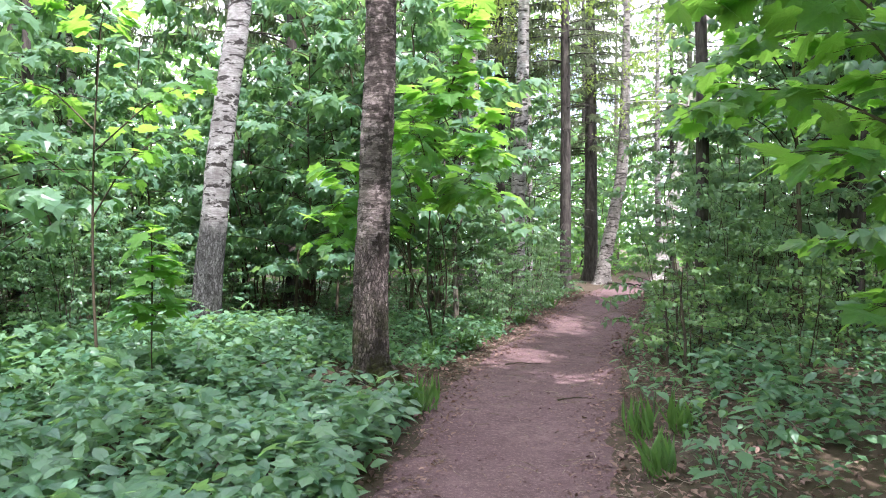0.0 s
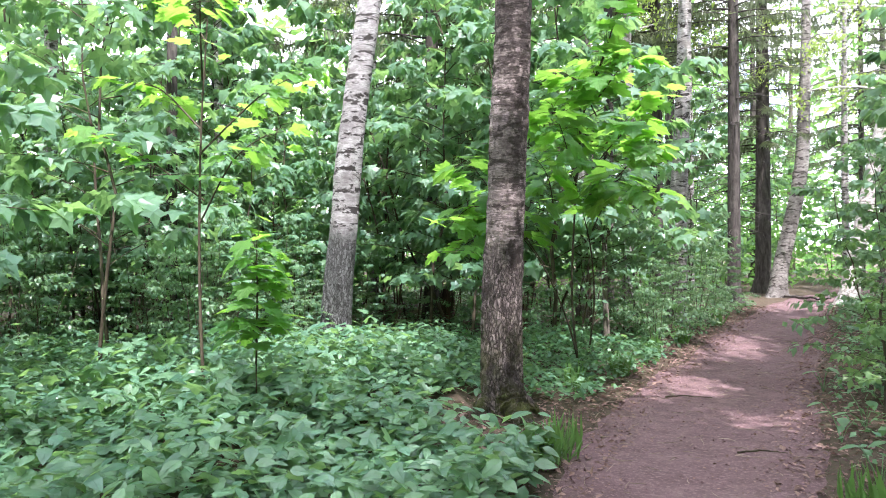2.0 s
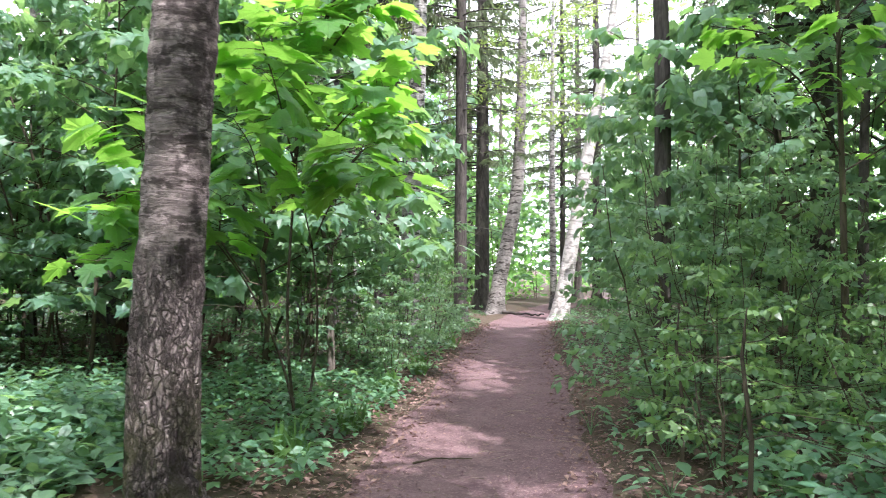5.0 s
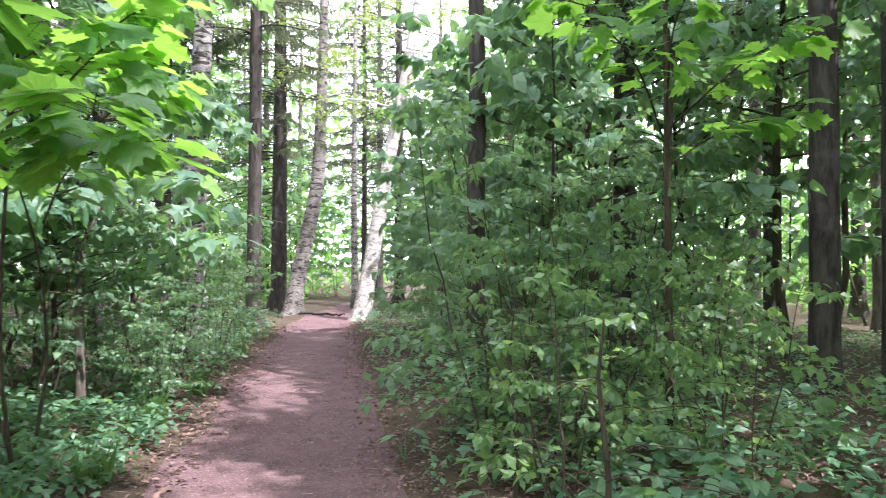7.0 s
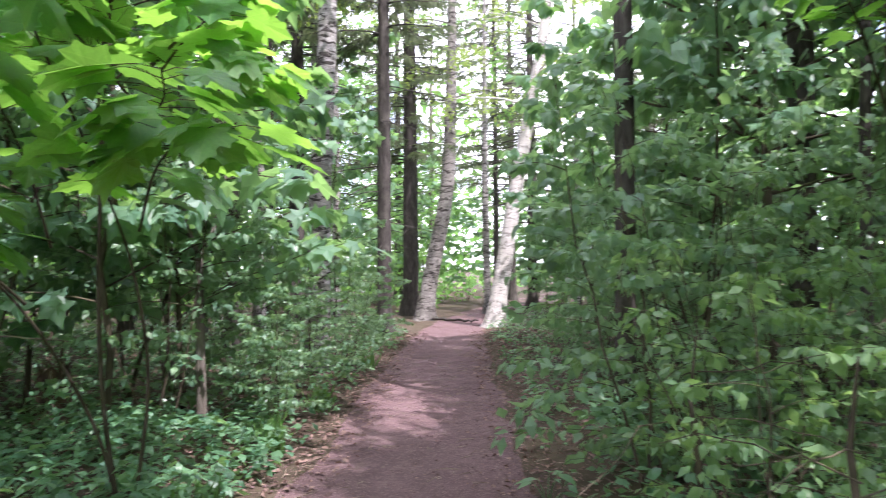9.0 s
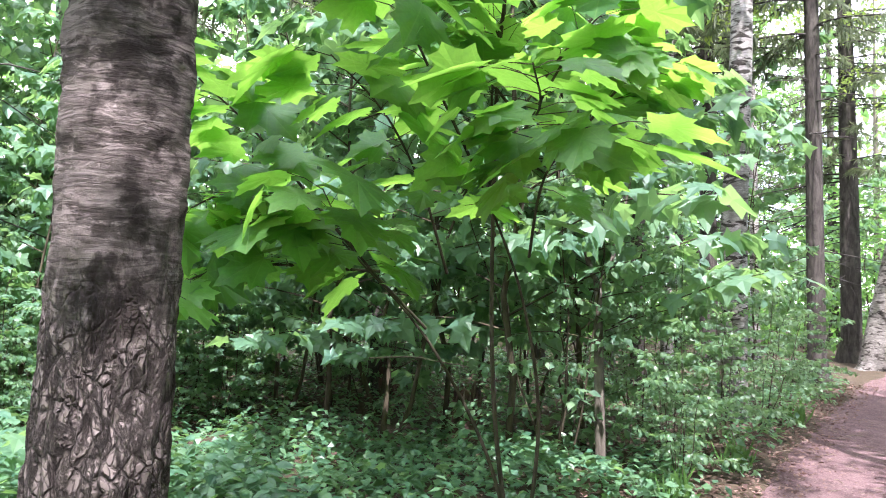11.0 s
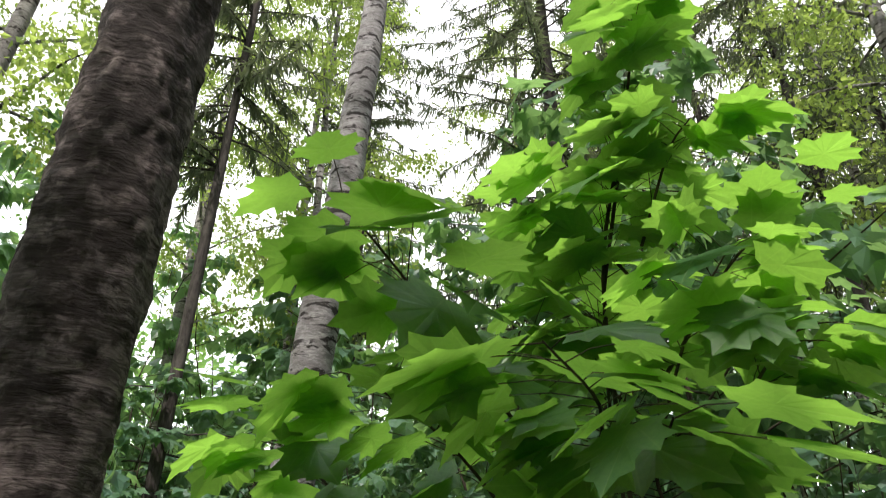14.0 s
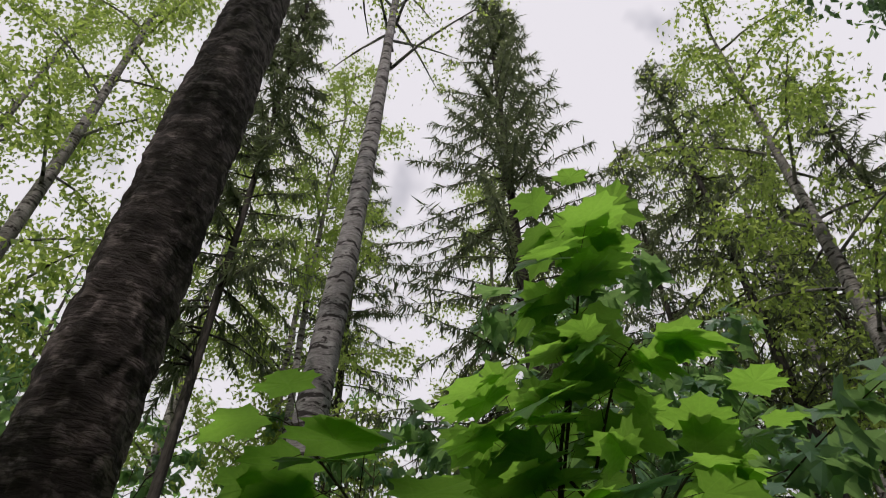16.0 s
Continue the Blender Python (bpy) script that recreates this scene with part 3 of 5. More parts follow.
for a, reach, r0 in ((-52, 0.52, 0.135), (20, 0.34, 0.06), (-130, 0.36, 0.07), (150, 0.34, 0.06)):
    c, sn = math.cos(radians(a)), math.sin(radians(a))
    pts = smooth_line([(0.08 * c, 0.08 * sn, 0.46), (0.15 * c, 0.15 * sn, 0.24), (0.27 * c, 0.27 * sn, 0.12), (reach * c, reach * sn, 0.05)], 22)
    rad = np.interp(np.linspace(0, 1, 22), [0, 0.35, 0.7, 1], [r0 * 0.7, r0, r0 * 0.8, r0 * 0.3]) * (1 + 0.12 * np.sin(np.arange(22) * 1.9))
    part("root", link_mesh("root", *tube(pts, rad, 12), M_BARK_A, True), old_birch, "gnarled dark root flare")
make_tree("birch_tree", "leaning white birch with black scars and a furrowed foot", "tree", -3.93, 11.4,
          [(0, 0, 0), (0.19, -0.2, 1.6), (0.48, -0.42, 3.4), (0.78, -0.45, 5.6), (0.84, -0.2, 10), (0.85, 0.1, 18)],
          [0.225, 0.195, 0.175, 0.16, 0.12, 0.03], M_BARK_B, segs=44, rings=220, rough=0.06, flare=0.25, plates=0.012,
          limbs=(lb := limb_lines(21, [(0, 0, 0), (0.48, 0.25, 10), (0.6, 0.4, 18)], 12.6, 17.6, 14, 2.6, 0.5, 0.25)),
          crown=birch_crown(22, lb, 12, 0.085), leaf_mat=M_BIRCH_LEAF)

# ---------------------------------------------------------------- trees along the path
make_tree("birch_tree", "birch with a bent sunlit foot at the path's edge", "tree", 4.95, 26.3,
          [(0, 0, 0), (0.15, 0, 1.2), (0.62, 0, 3.4), (0.80, 0, 5.2), (0.95, 0.1, 10), (1.0, 0.2, 18)],
          [0.30, 0.25, 0.22, 0.20, 0.13, 0.03], M_BARK_OLD_GREY, segs=20, rings=80,
          limbs=(lc := limb_lines(31, [(0, 0, 0), (0.95, 0.1, 10), (1, 0.2, 18)], 6, 17, 16, 3.0, 0.4, 0.3)),
          crown=birch_crown(32, lc, 26, 0.11), leaf_mat=M_BIRCH_LEAF)
make_tree("birch_tree", "pale sunlit birch leaning over the footpath", "tree", 6.1, 23.2,
          [(0, 0, 0), (0.22, 0, 1.3), (0.75, 0, 4.2), (1.5, 0, 8.0), (2.2, 0.1, 13)],
          [0.28, 0.22, 0.18, 0.14, 0.03], M_BARK_SUN, segs=20, rings=70,
          limbs=(lg := limb_lines(41, [(0, 0, 0), (0.75, 0, 4.2), (1.5, 0, 8), (2.2, 0.1, 13)], 5, 12.5, 12, 2.6, 0.4, 0.3)),
          crown=birch_crown(42, lg, 24, 0.11), leaf_mat=M_BIRCH_LEAF)
make_tree("birch_tree", "slim birch with dark blotched bark among shrubs", "tree", 1.16, 16.3,
          [(0, 0, 0), (0.05, 0, 2.5), (0.16, 0, 5), (0.25, 0, 9), (0.4, 0, 16)], [0.19, 0.16, 0.14, 0.10, 0.02], M_BARK_FAR, segs=20, rings=80,
          limbs=(le := limb_lines(51, [(0, 0, 0), (0.25, 0, 9), (0.4, 0, 16)], 6.5, 15.6, 24, 3.4, 0.45, 0.35)),
          crown=birch_crown(52, le, 46, 0.115), leaf_mat=M_BIRCH_LEAF)
make_spruce("spruce_tree", "tall dark spruce with bare lower twigs", 4.85, 28.0, 61, 21, 5.0, 2.8, 0.27, dead=34, blades=42)
make_spruce("spruce_tree", "grey-barked spruce with hanging lichen twigs", 9.4, 33.0, 62, 22, 5.2, 3.0, 0.13, dead=34, blades=36)
make_spruce("spruce_tree", "spruce with sparse boughs behind the shrubs", 1.1, 23.3, 63, 20, 7.0, 2.4, 0.20, dead=30, blades=44)
make_spruce("spruce_tree", "slender spruce behind the shrubs", 0.4, 27.5, 64, 19, 6.0, 2.4, 0.16, dead=30, blades=44)
make_spruce("spruce_tree", "dark straight spruce with hanging shaggy boughs by the path", 2.95, 21.4, 65, 20, 7.0, 1.9, 0.17, dead=34, blades=30)
for i, (x, y, r, h) in enumerate([(3.8, 12.1, 0.105, 13), (6.45, 12.8, 0.16, 15), (7.5, 10.6, 0.17, 15), (8.0, 10.1, 0.15, 14), (5.9, 11.4, 0.06, 8)]):
    line = [(0, 0, 0), (0.04, 0, h * 0.3), (-0.03 + 0.05 * i, 0.05, h * 0.6), (0.1, 0, h)]
    ll = limb_lines(70 + i, line, h * 0.45, h * 0.98, 12, 2.4, 0.45, 0.3)
    make_tree("linden_tree", "dark-barked tree trunk standing in shade", "tree", x, y, line, [r, r * 0.9, r * 0.7, 0.02], M_BARK_DARK,
              limbs=ll, crown=birch_crown(80 + i, ll, 60, 0.13), leaf_mat=M_HAZEL, segs=18, rings=60, group="shaded trees")

# the bent side stem beside the shaded trunks
bent = thing("bent_branch", "bare dark stem curving up from a trunk", "branch", 8.0, 10.1, 0.0)
part("stem", link_mesh("stem", *tube(smooth_line([(0.08, 0.0, 1.92), (0.32, -0.2, 2.04), (0.62, -0.42, 2.42), (0.86, -0.58, 3.1), (1.0, -0.66, 4.6)], 24),
                                     np.linspace(0.075, 0.04, 24), 8), M_BARK_DARK, True), bent)

# ---------------------------------------------------------------- tall trees seen overhead, and unseen ones for shade
# The last four birches are out of view, added to dapple the sunlight.
OVER = [(-7.85, 8.75, 0.16), (0.25, 21.4, 0.14), (-1.1, 23.2, 0.14), (-5.3, 21.9, 0.13), (-11.5, 14.0, 0.15), (-10.5, 8.0, 0.13), (-9.4, 15.3, 0.14), (-6.3, 19.5, 0.12), (-7.8, 14.4, 0.10), (-4.2, 0.6, 0.15), (-1.9, -2.6, 0.15), (4.8, -3.4, 0.15), (-6.5, -1.5, 0.14)]
for i, (x, y, r) in enumerate(OVER):
    h = 19 + 1.3 * (i % 3)
    line = [(0, 0, 0), (0.05, 0, h * 0.25), (0.1 - 0.05 * i, 0.1, h * 0.6), (0.2, 0, h)]
    ll = limb_lines(90 + i, line, h * 0.36, h * 0.98, 22, 3.0, 0.45, 0.35)
    make_tree("birch_tree", "tall white birch with light green crown, of a group partly added for shade", "tree", x, y, line, [r, r * 0.9, r * 0.6, 0.02], M_BARK_FAR,
              limbs=ll, crown=birch_crown(100 + i, ll, 54, 0.117), leaf_mat=M_BIRCH_LEAF, segs=16, rings=70, group="tall birches")
for i, (x, y, h, lo, ln) in enumerate([(-3.9, 16.6, 26, 5.5, 3.6), (-6.9, 11.7, 23, 8.0, 1.5), 
                                       (-9.5, 17.0, 22, 7, 2.3), (11.6, 22.4, 20, 5, 2.6), (12.4, 15.4, 18, 5, 2.3), (-0.2, 19.4, 21, 8.5, 2.3), (-2.4, 21.5, 21, 8, 2.2)]):
    make_spruce("spruce_tree", "dark green spruce with drooping boughs", x, y, 120 + i, h, lo, ln, (0.16, 0.09, 0.14, 0.16, 0.16, 0.13, 0.13)[i], "tall spruces", dead=12, blades=52 if i == 0 else 30)

# lindens added out of view so that their crowns shade the path
for i, (x, y, h) in enumerate([(3.7, -1.2, 16), (2.9, 2.5, 17), (6.0, 4.4, 16), (7.5, 7.6, 17), (1.9, -2.2, 17)]):
    line = [(0, 0, 0), (0.05, 0.03, h * 0.3), (-0.08, 0.1, h * 0.6), (0.1, 0, h)]
    ll = limb_lines(170 + i, line, h * 0.45, h * 0.97, (11, 12, 15, 10, 12)[i], 3.4, 0.35, 0.25)
    make_tree("linden_tree", "unseen tall linden with a broad leafy crown, added for shade", "tree", x, y, line, [0.17, 0.15, 0.10, 0.02], M_BARK_DARK,
              limbs=ll, crown=birch_crown(180 + i, ll, 70, 0.165), leaf_mat=M_HAZEL, segs=14, rings=40, group="canopy lindens")

# ---------------------------------------------------------------- far trunks and far woods
rng = np.random.default_rng(5)
made, spots = {}, []
for i in range(4):
    h = 17.0
    line = [(0, 0, 0), (0.1 * (i - 1.5), 0, h * 0.4), (0.1, 0.1, h)]
    r = 0.12 + 0.03 * i
    ll = limb_lines(140 + i, line, h * 0.42, h * 0.98, 12, 2.8, 0.4, 0.3)
    made[i] = make_tree("forest_tree", "distant straight forest tree", "tree", (-14, 13, -17, 16)[i], (22, 27, 14, 19)[i], line, [r, r * 0.8, 0.02],
                        (M_BARK_DARK, M_BARK_FAR, M_BARK_GREY, M_BARK_DARK)[i], limbs=ll, crown=birch_crown(150 + i, ll, 8, 0.17),
                        leaf_mat=M_FAR, segs=10, rings=26, group="distant forest trees")
n_far = 0
while n_far < 50:
    x, y = rng.uniform(-34, 38), rng.uniform(-24, 60)
    if abs(x - path_x(y)) < 3.5 or (-9 < x < 9.5 and -12 < y < 27) or any(math.hypot(x - a, y - b) < 2.2 for a, b in spots):
        continue
    spots.append((x, y))
    copy_thing(made[n_far % 4], pose(x, y, -0.05, 0, 0, rng.uniform(0, 360)))
    n_far += 1

# leafy distance all round
for name, r0, r1, count, top, size in (("far_woods", 27, 55, 95000, 22.0, 0.6), ("far_thicket", 17, 30, 85000, 9.0, 0.27)):
    a = rng.uniform(0, 2 * np.pi, count)
    d = rng.uniform(r0, r1, count)
    x, y = 1 + d * np.sin(a), 12 + d * np.cos(a)
    clump = np.array([noise.noise((float(p) * 0.25, float(q) * 0.25, 0.5)) for p, q in zip(x, y)])
    z = rng.uniform(0, 1, count) ** 1.1 * top * (0.75 + 0.9 * clump)
    keep = (np.abs(x - path_x(y)) > 1.6 + 0.03 * d) & ~((z > 5) & (np.abs(x - path_x(y) + 1.5) < 2.6) & (y > 12))
    loc = np.stack([x, y, z], -1)[keep]
    n = len(loc)
    lv = leaves(OVAL_LOW, loc, rng.normal(0, 0.6, (n, 3)) + [0, 0, 1], rng.normal(0, 1, (n, 3)), size * rng.uniform(0.6, 1.3, n))
    tagged(new(name, link_mesh(name, *lv, M_FAR)), "bright green undergrowth of the distant woods", "woods", kind="stuff")

# ---------------------------------------------------------------- understory of maples and hazels
MAPLES = [make_shrub("maple_sapling", "young maple with broad layered green leaves", "sapling", M_MAPLE, x, y, "understory maples",
                     seed=200 + i, height=h, spread=s, stems=st, branches=br, shape=MAPLE_LOW, size=0.19, per=33, stem_r=0.026, low=0.16, tilt=0.32)
          for i, (x, y, h, s, st, br) in enumerate([(-5.4, 13.2, 6.2, 1.7, 1, 30), (-2.2, 12.9, 4.8, 1.5, 2, 15), (-7.6, 11.6, 5.4, 1.6, 2, 16), (-1.1, 14.6, 5.6, 1.6, 2, 16)])]
HAZELS = [make_shrub("hazel_bush", "dense hazel bush with many thin stems", "bush", M_HAZEL, x, y, "understory hazels",
                     seed=220 + i, height=h, spread=s, stems=st, branches=br, shape=OVAL_MID, size=0.11, per=39, stem_r=0.011, low=0.08, tilt=0.62)
          for i, (x, y, h, s, st, br) in enumerate([(-0.5, 13.0, 3.4, 1.1, 6, 10), (2.9, 9.9, 2.6, 0.9, 5, 9), (4.2, 11.6, 3.6, 1.2, 5, 10)])]
FAR_BUSH = [make_shrub("maple_sapling", "young maple among the denser woods", "sapling", M_MAPLE, x, y, "woodland maples",
                       seed=260 + i, height=h, spread=1.7, stems=2, branches=15, shape=MAPLE_FAR, size=0.23, per=28, stem_r=0.026, low=0.14, tilt=0.35)
            for i, (x, y, h) in enumerate([(-6.0, 19.5, 6.6), (-9.5, 20.5, 7.6)])]
# maples put in as sun blockers; many of them stand out of view
for i, (x, y, h, s) in enumerate([(5.5, 3.5, 9.0, 2.2), (7.9, 7.4, 10, 2.6), (4.9, 11.6, 9.0, 2.2), (9.2, 12.4, 10, 2.6), (9.5, 5.5, 10, 2.6), (-2.3, 0.7, 9.5, 3.0), (2.3, -0.6, 9.0, 2.2), (10.4, 10.0, 10, 2.8), (8.8, 13.8, 10, 2.8), (11.6, 13.5, 11, 3.0), (12.5, 8.0, 10, 2.8), (3.85, 2.0, 9.3, 1.7), (5.1, 6.2, 10, 1.5), (9.2, 8.6, 11, 2.9), (3.5, 4.7, 8.0, 2.3)]):
    make_shrub("maple_tree", "maple with a dense dark green crown, put in to give shade", "tree", M_MAPLE, x, y, "shade maples", seed=240 + i, height=h, spread=s, stems=1,
               branches=44, shape=MAPLE_FAR, size=0.21, per=50, stem_r=0.07, low=0.68 if s < 2 else 0.5 if s < 2.45 and x < 4.5 else 0.27 if x > 2.5 else 0.5, tilt=0.32)
for i, (x, y, h, s) in enumerate([(-4.7, 7.6, 5.6, 1.55), (-6.2, 6.4, 6.0, 1.7), (-6.0, 9.3, 6.2, 1.7), (-7.9, 8.0, 6.4, 1.7), (-4.9, 5.2, 5.0, 1.3)]):
    make_shrub("maple_sapling", "bright young maple spreading over the nettles", "sapling", M_MAPLE, x, y, "nettle-side maples", seed=280 + i, height=h, spread=s, stems=1,
               branches=26, shape=MAPLE_LOW, size=0.21, per=25, stem_r=0.022, low=0.24, tilt=0.32)
for i, (x, y) in enumerate([(-5.2, 9.8), (-6.4, 10.6), (-7.2, 9.2), (-5.8, 11.6), (-8.2, 10.4), (-5.0, 12.4), (-6.9, 12.4), (-9.2, 9.2), (-3.1, 14.6), (-5.0, 14.2), (-8.7, 12.2), (-10.0, 11.0)]):
    copy_thing(HAZELS[i % 3], pose(x, y, float(ground_z(x, y)) - 0.03, 0, 0, 77 * i)).scale = [0.62 + 0.05 * (i % 4)] * 3
for x, y, k, turn in ((-9.5, 12.5, 1.2, 20), (-11.5, 10.0, 1.2, 140), (-8.4, 14.2, 1.15, 260), (-12.8, 13.0, 1.3, 70), (-10.3, 16.2, 1.3, 190), (-13.5, 16.5, 1.3, 310)):
    copy_thing(FAR_BUSH[1], pose(x, y, float(ground_z(x, y)) - 0.03, 0, 0, turn)).scale = [k] * 3
for x, y, k, turn in ((11.0, 11.6, 1.2, 0), (13.0, 10.2, 1.3, 100), (12.6, 15.5, 1.3, 200), (15.5, 12.5, 1.4, 300), (10.2, 15.0, 1.2, 50), (14.0, 18.5, 1.4, 150), (16.5, 16.0, 1.4, 250), (14.5, 8.2, 1.3, 20), (17.0, 9.5, 1.4, 70)):
    copy_thing(FAR_BUSH[1], pose(x, y, float(ground_z(x, y)) - 0.03, 0, 0, turn)).scale = [k] * 3
for x, y, k, turn in ((7.6, 28.5, 0.9, 0), (2.4, 27.2, 0.9, 90), (9.5, 25.5, 0.8, 200), (3.2, 36.5, 1.0, 30), (6.4, 45.0, 1.0, 120), (9.0, 43.0, 1.0, 250)):
    copy_thing(made[1 if k < 0.95 else 2], pose(x, y, -0.05, 0, 0, turn)).scale = [k] * 3
for i, (x, y) in enumerate([(-7.2, 15.2), (-5.2, 17.2), (-9.3, 18.2), (-4.2, 18.8), (-2.6, 17.6), (-11.2, 15.8), (-7.0, 18.6), (-12.6, 18.8)]):
    copy_thing(FAR_BUSH[i % 2], pose(x, y, float(ground_z(x, y)) - 0.03, 0, 0, 83 * i)).scale = [1.25] * 3
for x, y, k, turn in ((-0.9, 12.7, 1.35, 40), (-0.35, 13.6, 1.35, 250), (-1.9, 13.9, 1.3, 10), (-3.0, 13.2, 1.25, 80)):
    copy_thing(MAPLES[0 if k > 1.22 else 3], pose(x, y, float(ground_z(x, y)) - 0.03, 0, 0, turn)).scale = [k] * 3
for x, y, k, turn in ((0.55, 13.1, 0.62, 0), (0.95, 14.3, 0.6, 90), (1.35, 15.4, 0.62, 200), (0.15, 14.8, 0.75, 30), (0.55, 12.2, 0.5, 120), (1.9, 17.4, 0.6, 60), (2.5, 19.6, 0.6, 160)):
    copy_thing(HAZELS[1 if k < 0.61 else 2], pose(x, y, float(ground_z(x, y)) - 0.03, 0, 0, turn)).scale = [k] * 3
for x, y, k, turn in ((6.6, 33.0, 0.8, 15), (4.6, 34.6, 0.9, 75), (9.0, 35.8, 0.9, 130), (2.8, 33.4, 0.8, 200), (6.2, 37.2, 1.1, 260), (11.4, 33.6, 0.9, 320), (7.8, 39.6, 1.2, 40), (3.4, 31.0, 0.6, 100), (10.6, 28.6, 0.8, 170), (9.2, 27.0, 0.55, 220), (8.4, 25.2, 0.55, 290), (1.2, 30.2, 0.8, 350)):
    copy_thing(FAR_BUSH[int(turn) % 2], pose(x, y, float(ground_z(x, y)) - 0.03, 0, 0, turn)).scale = [k] * 3
for i, (x, y) in enumerate([(2.0, 31.0), (10.0, 30.5), (6.6, 40.0), (2.4, 39.0), (11.5, 37.0), (-1.5, 34.0)]):
    make_spruce("spruce_tree", "distant grey-green spruce closing the path's end", x, y, 640 + i, 18 + i % 3, 3.5, 2.8, 0.2, "distant spruces", blades=9)
rng = np.random.default_rng(8)
PLACES = [  # x0, x1, y0, y1, count, share of maples
    (-13, -5, 8.5, 14, 15, 0.8), (-13, -1.5, 13.5, 20, 26, 0.7), (-8, 2.2, 19, 26, 14, 0.5), (5.0, 7.4, 12.5, 19, 10, 0.5),
    (7.2, 13, 14, 26, 10, 0.5), (3.2, 5.6, 7.6, 11, 5, 0.4), (-14, -7, -2, 8, 7, 0.7), (3.2, 9, 3, 6.5, 6, 0.7), (3.5, 12, -6, 3, 4, 0.6), (8.5, 16, 26, 34, 7, 0.4)]
for x0, x1, y0, y1, count, share in PLACES:
    taken, tries = [], 0
    while len(taken) < count and tries < 400:
        tries += 1
        x, y = rng.uniform(x0, x1), rng.uniform(y0, y1)
        gap = 1.75 if y < 12 else (2.7 if x > path_x(y) else 1.7)
        if y > 5.7 and x > 3 and math.hypot(x - 0.4, y - 5.7) < 9 and math.atan2(x - 0.4, y - 5.7) > 0.70:
            continue
        if abs(x - path_x(y)) < gap or any(math.hypot(x - a, y - b) < 1.05 for a, b in taken):
            continue
        taken.append((x, y))
        src = MAPLES[rng.integers(4)] if rng.random() < share else HAZELS[rng.integers(3)]
        if (y > 16.5 or y < 3) and rng.random() < 0.8:
            src = FAR_BUSH[rng.integers(2)]
        ob = copy_thing(src, pose(x, y, float(ground_z(x, y)) - 0.03, 0, 0, rng.uniform(0, 360)))
        ob.scale = [rng.uniform(0.8, 1.15)] * 3

rng = np.random.default_rng(9)
for i in range(26):
    x, y = rng.uniform(-10.5, -3.4), rng.uniform(10.0, 13.5)
    src = MAPLES[(0, 2)[i % 2]] if i % 3 else HAZELS[i % 2]
    copy_thing(src, pose(x, y, float(ground_z(x, y)) - 0.03, 0, 0, 61 * i)).scale = [rng.uniform(0.26, 0.42)] * 3

for i, (x, y, h, sp) in enumerate([(2.55, 8.5, 1.7, 0.7), (3.2, 9.3, 2.0, 0.8), (3.6, 8.3, 1.5, 0.7), (4.6, 9.6, 1.9, 0.8)]):
    make_shrub("honeysuckle_bush", "loose bush with small yellow-green leaves by the path", "bush", M_YOUNG, x, y, "yellow-green bushes", seed=290 + i, height=h, spread=sp,
               stems=5, branches=9, shape=OVAL_MID, size=0.085, per=22, stem_r=0.008, low=0.15, tilt=0.6)

# ---------------------------------------------------------------- the near maples
def leafy_branch(points, count, size, seed, spread=0.22, droop=-0.25, tilt=0.3):
    """Places for single leaves along a branch line: matrices."""
    r = np.random.default_rng(seed)
    p = smooth_line(points, 40)
    out = []
    for i in range(count):
        t = 39 * (0.2 + 0.8 * (i + r.random()) / count)
        k = min(int(t), 38)
        at = p[k] + (p[k + 1] - p[k]) * (t - k)
        along = unit(p[k + 1] - p[k])
        side = np.cross(along, [0, 0, 1.0]) * (1 if i % 2 else -1)
        out_dir = unit(side * r.uniform(0.5, 1.0) + along * r.uniform(0.0, 0.8) + r.normal(0, 0.25, 3) * [1, 1, 0.4])
        pos = at + out_dir * r.uniform(0.25, 1.0) * spread
        nrm = Vector(np.array([0, 0, 0.85]) + 0.34 * out_dir + r.normal(0, 0.95 * tilt, 3)).normalized()
        head = Vector(out_dir + [0, 0, 1.6 * droop])
        head = (head - nrm * head.dot(nrm)).normalized()
        side_v = head.cross(nrm)
        s = size * r.uniform(0.6, 1.15)
        m = Matrix((side_v, head, nrm)).transposed().to_4x4()
        out.append((Matrix.Translation(Vector(pos)) @ m @ Matrix.Diagonal((s, s, s, 1)), at, pos))
    return out


LEAF_MESH = [link_mesh("leaf", MAPLE[0] * [1, 1, 0.45 + 0.6 * i], MAPLE[1], M_MAPLE_ONE) for i in range(2)]


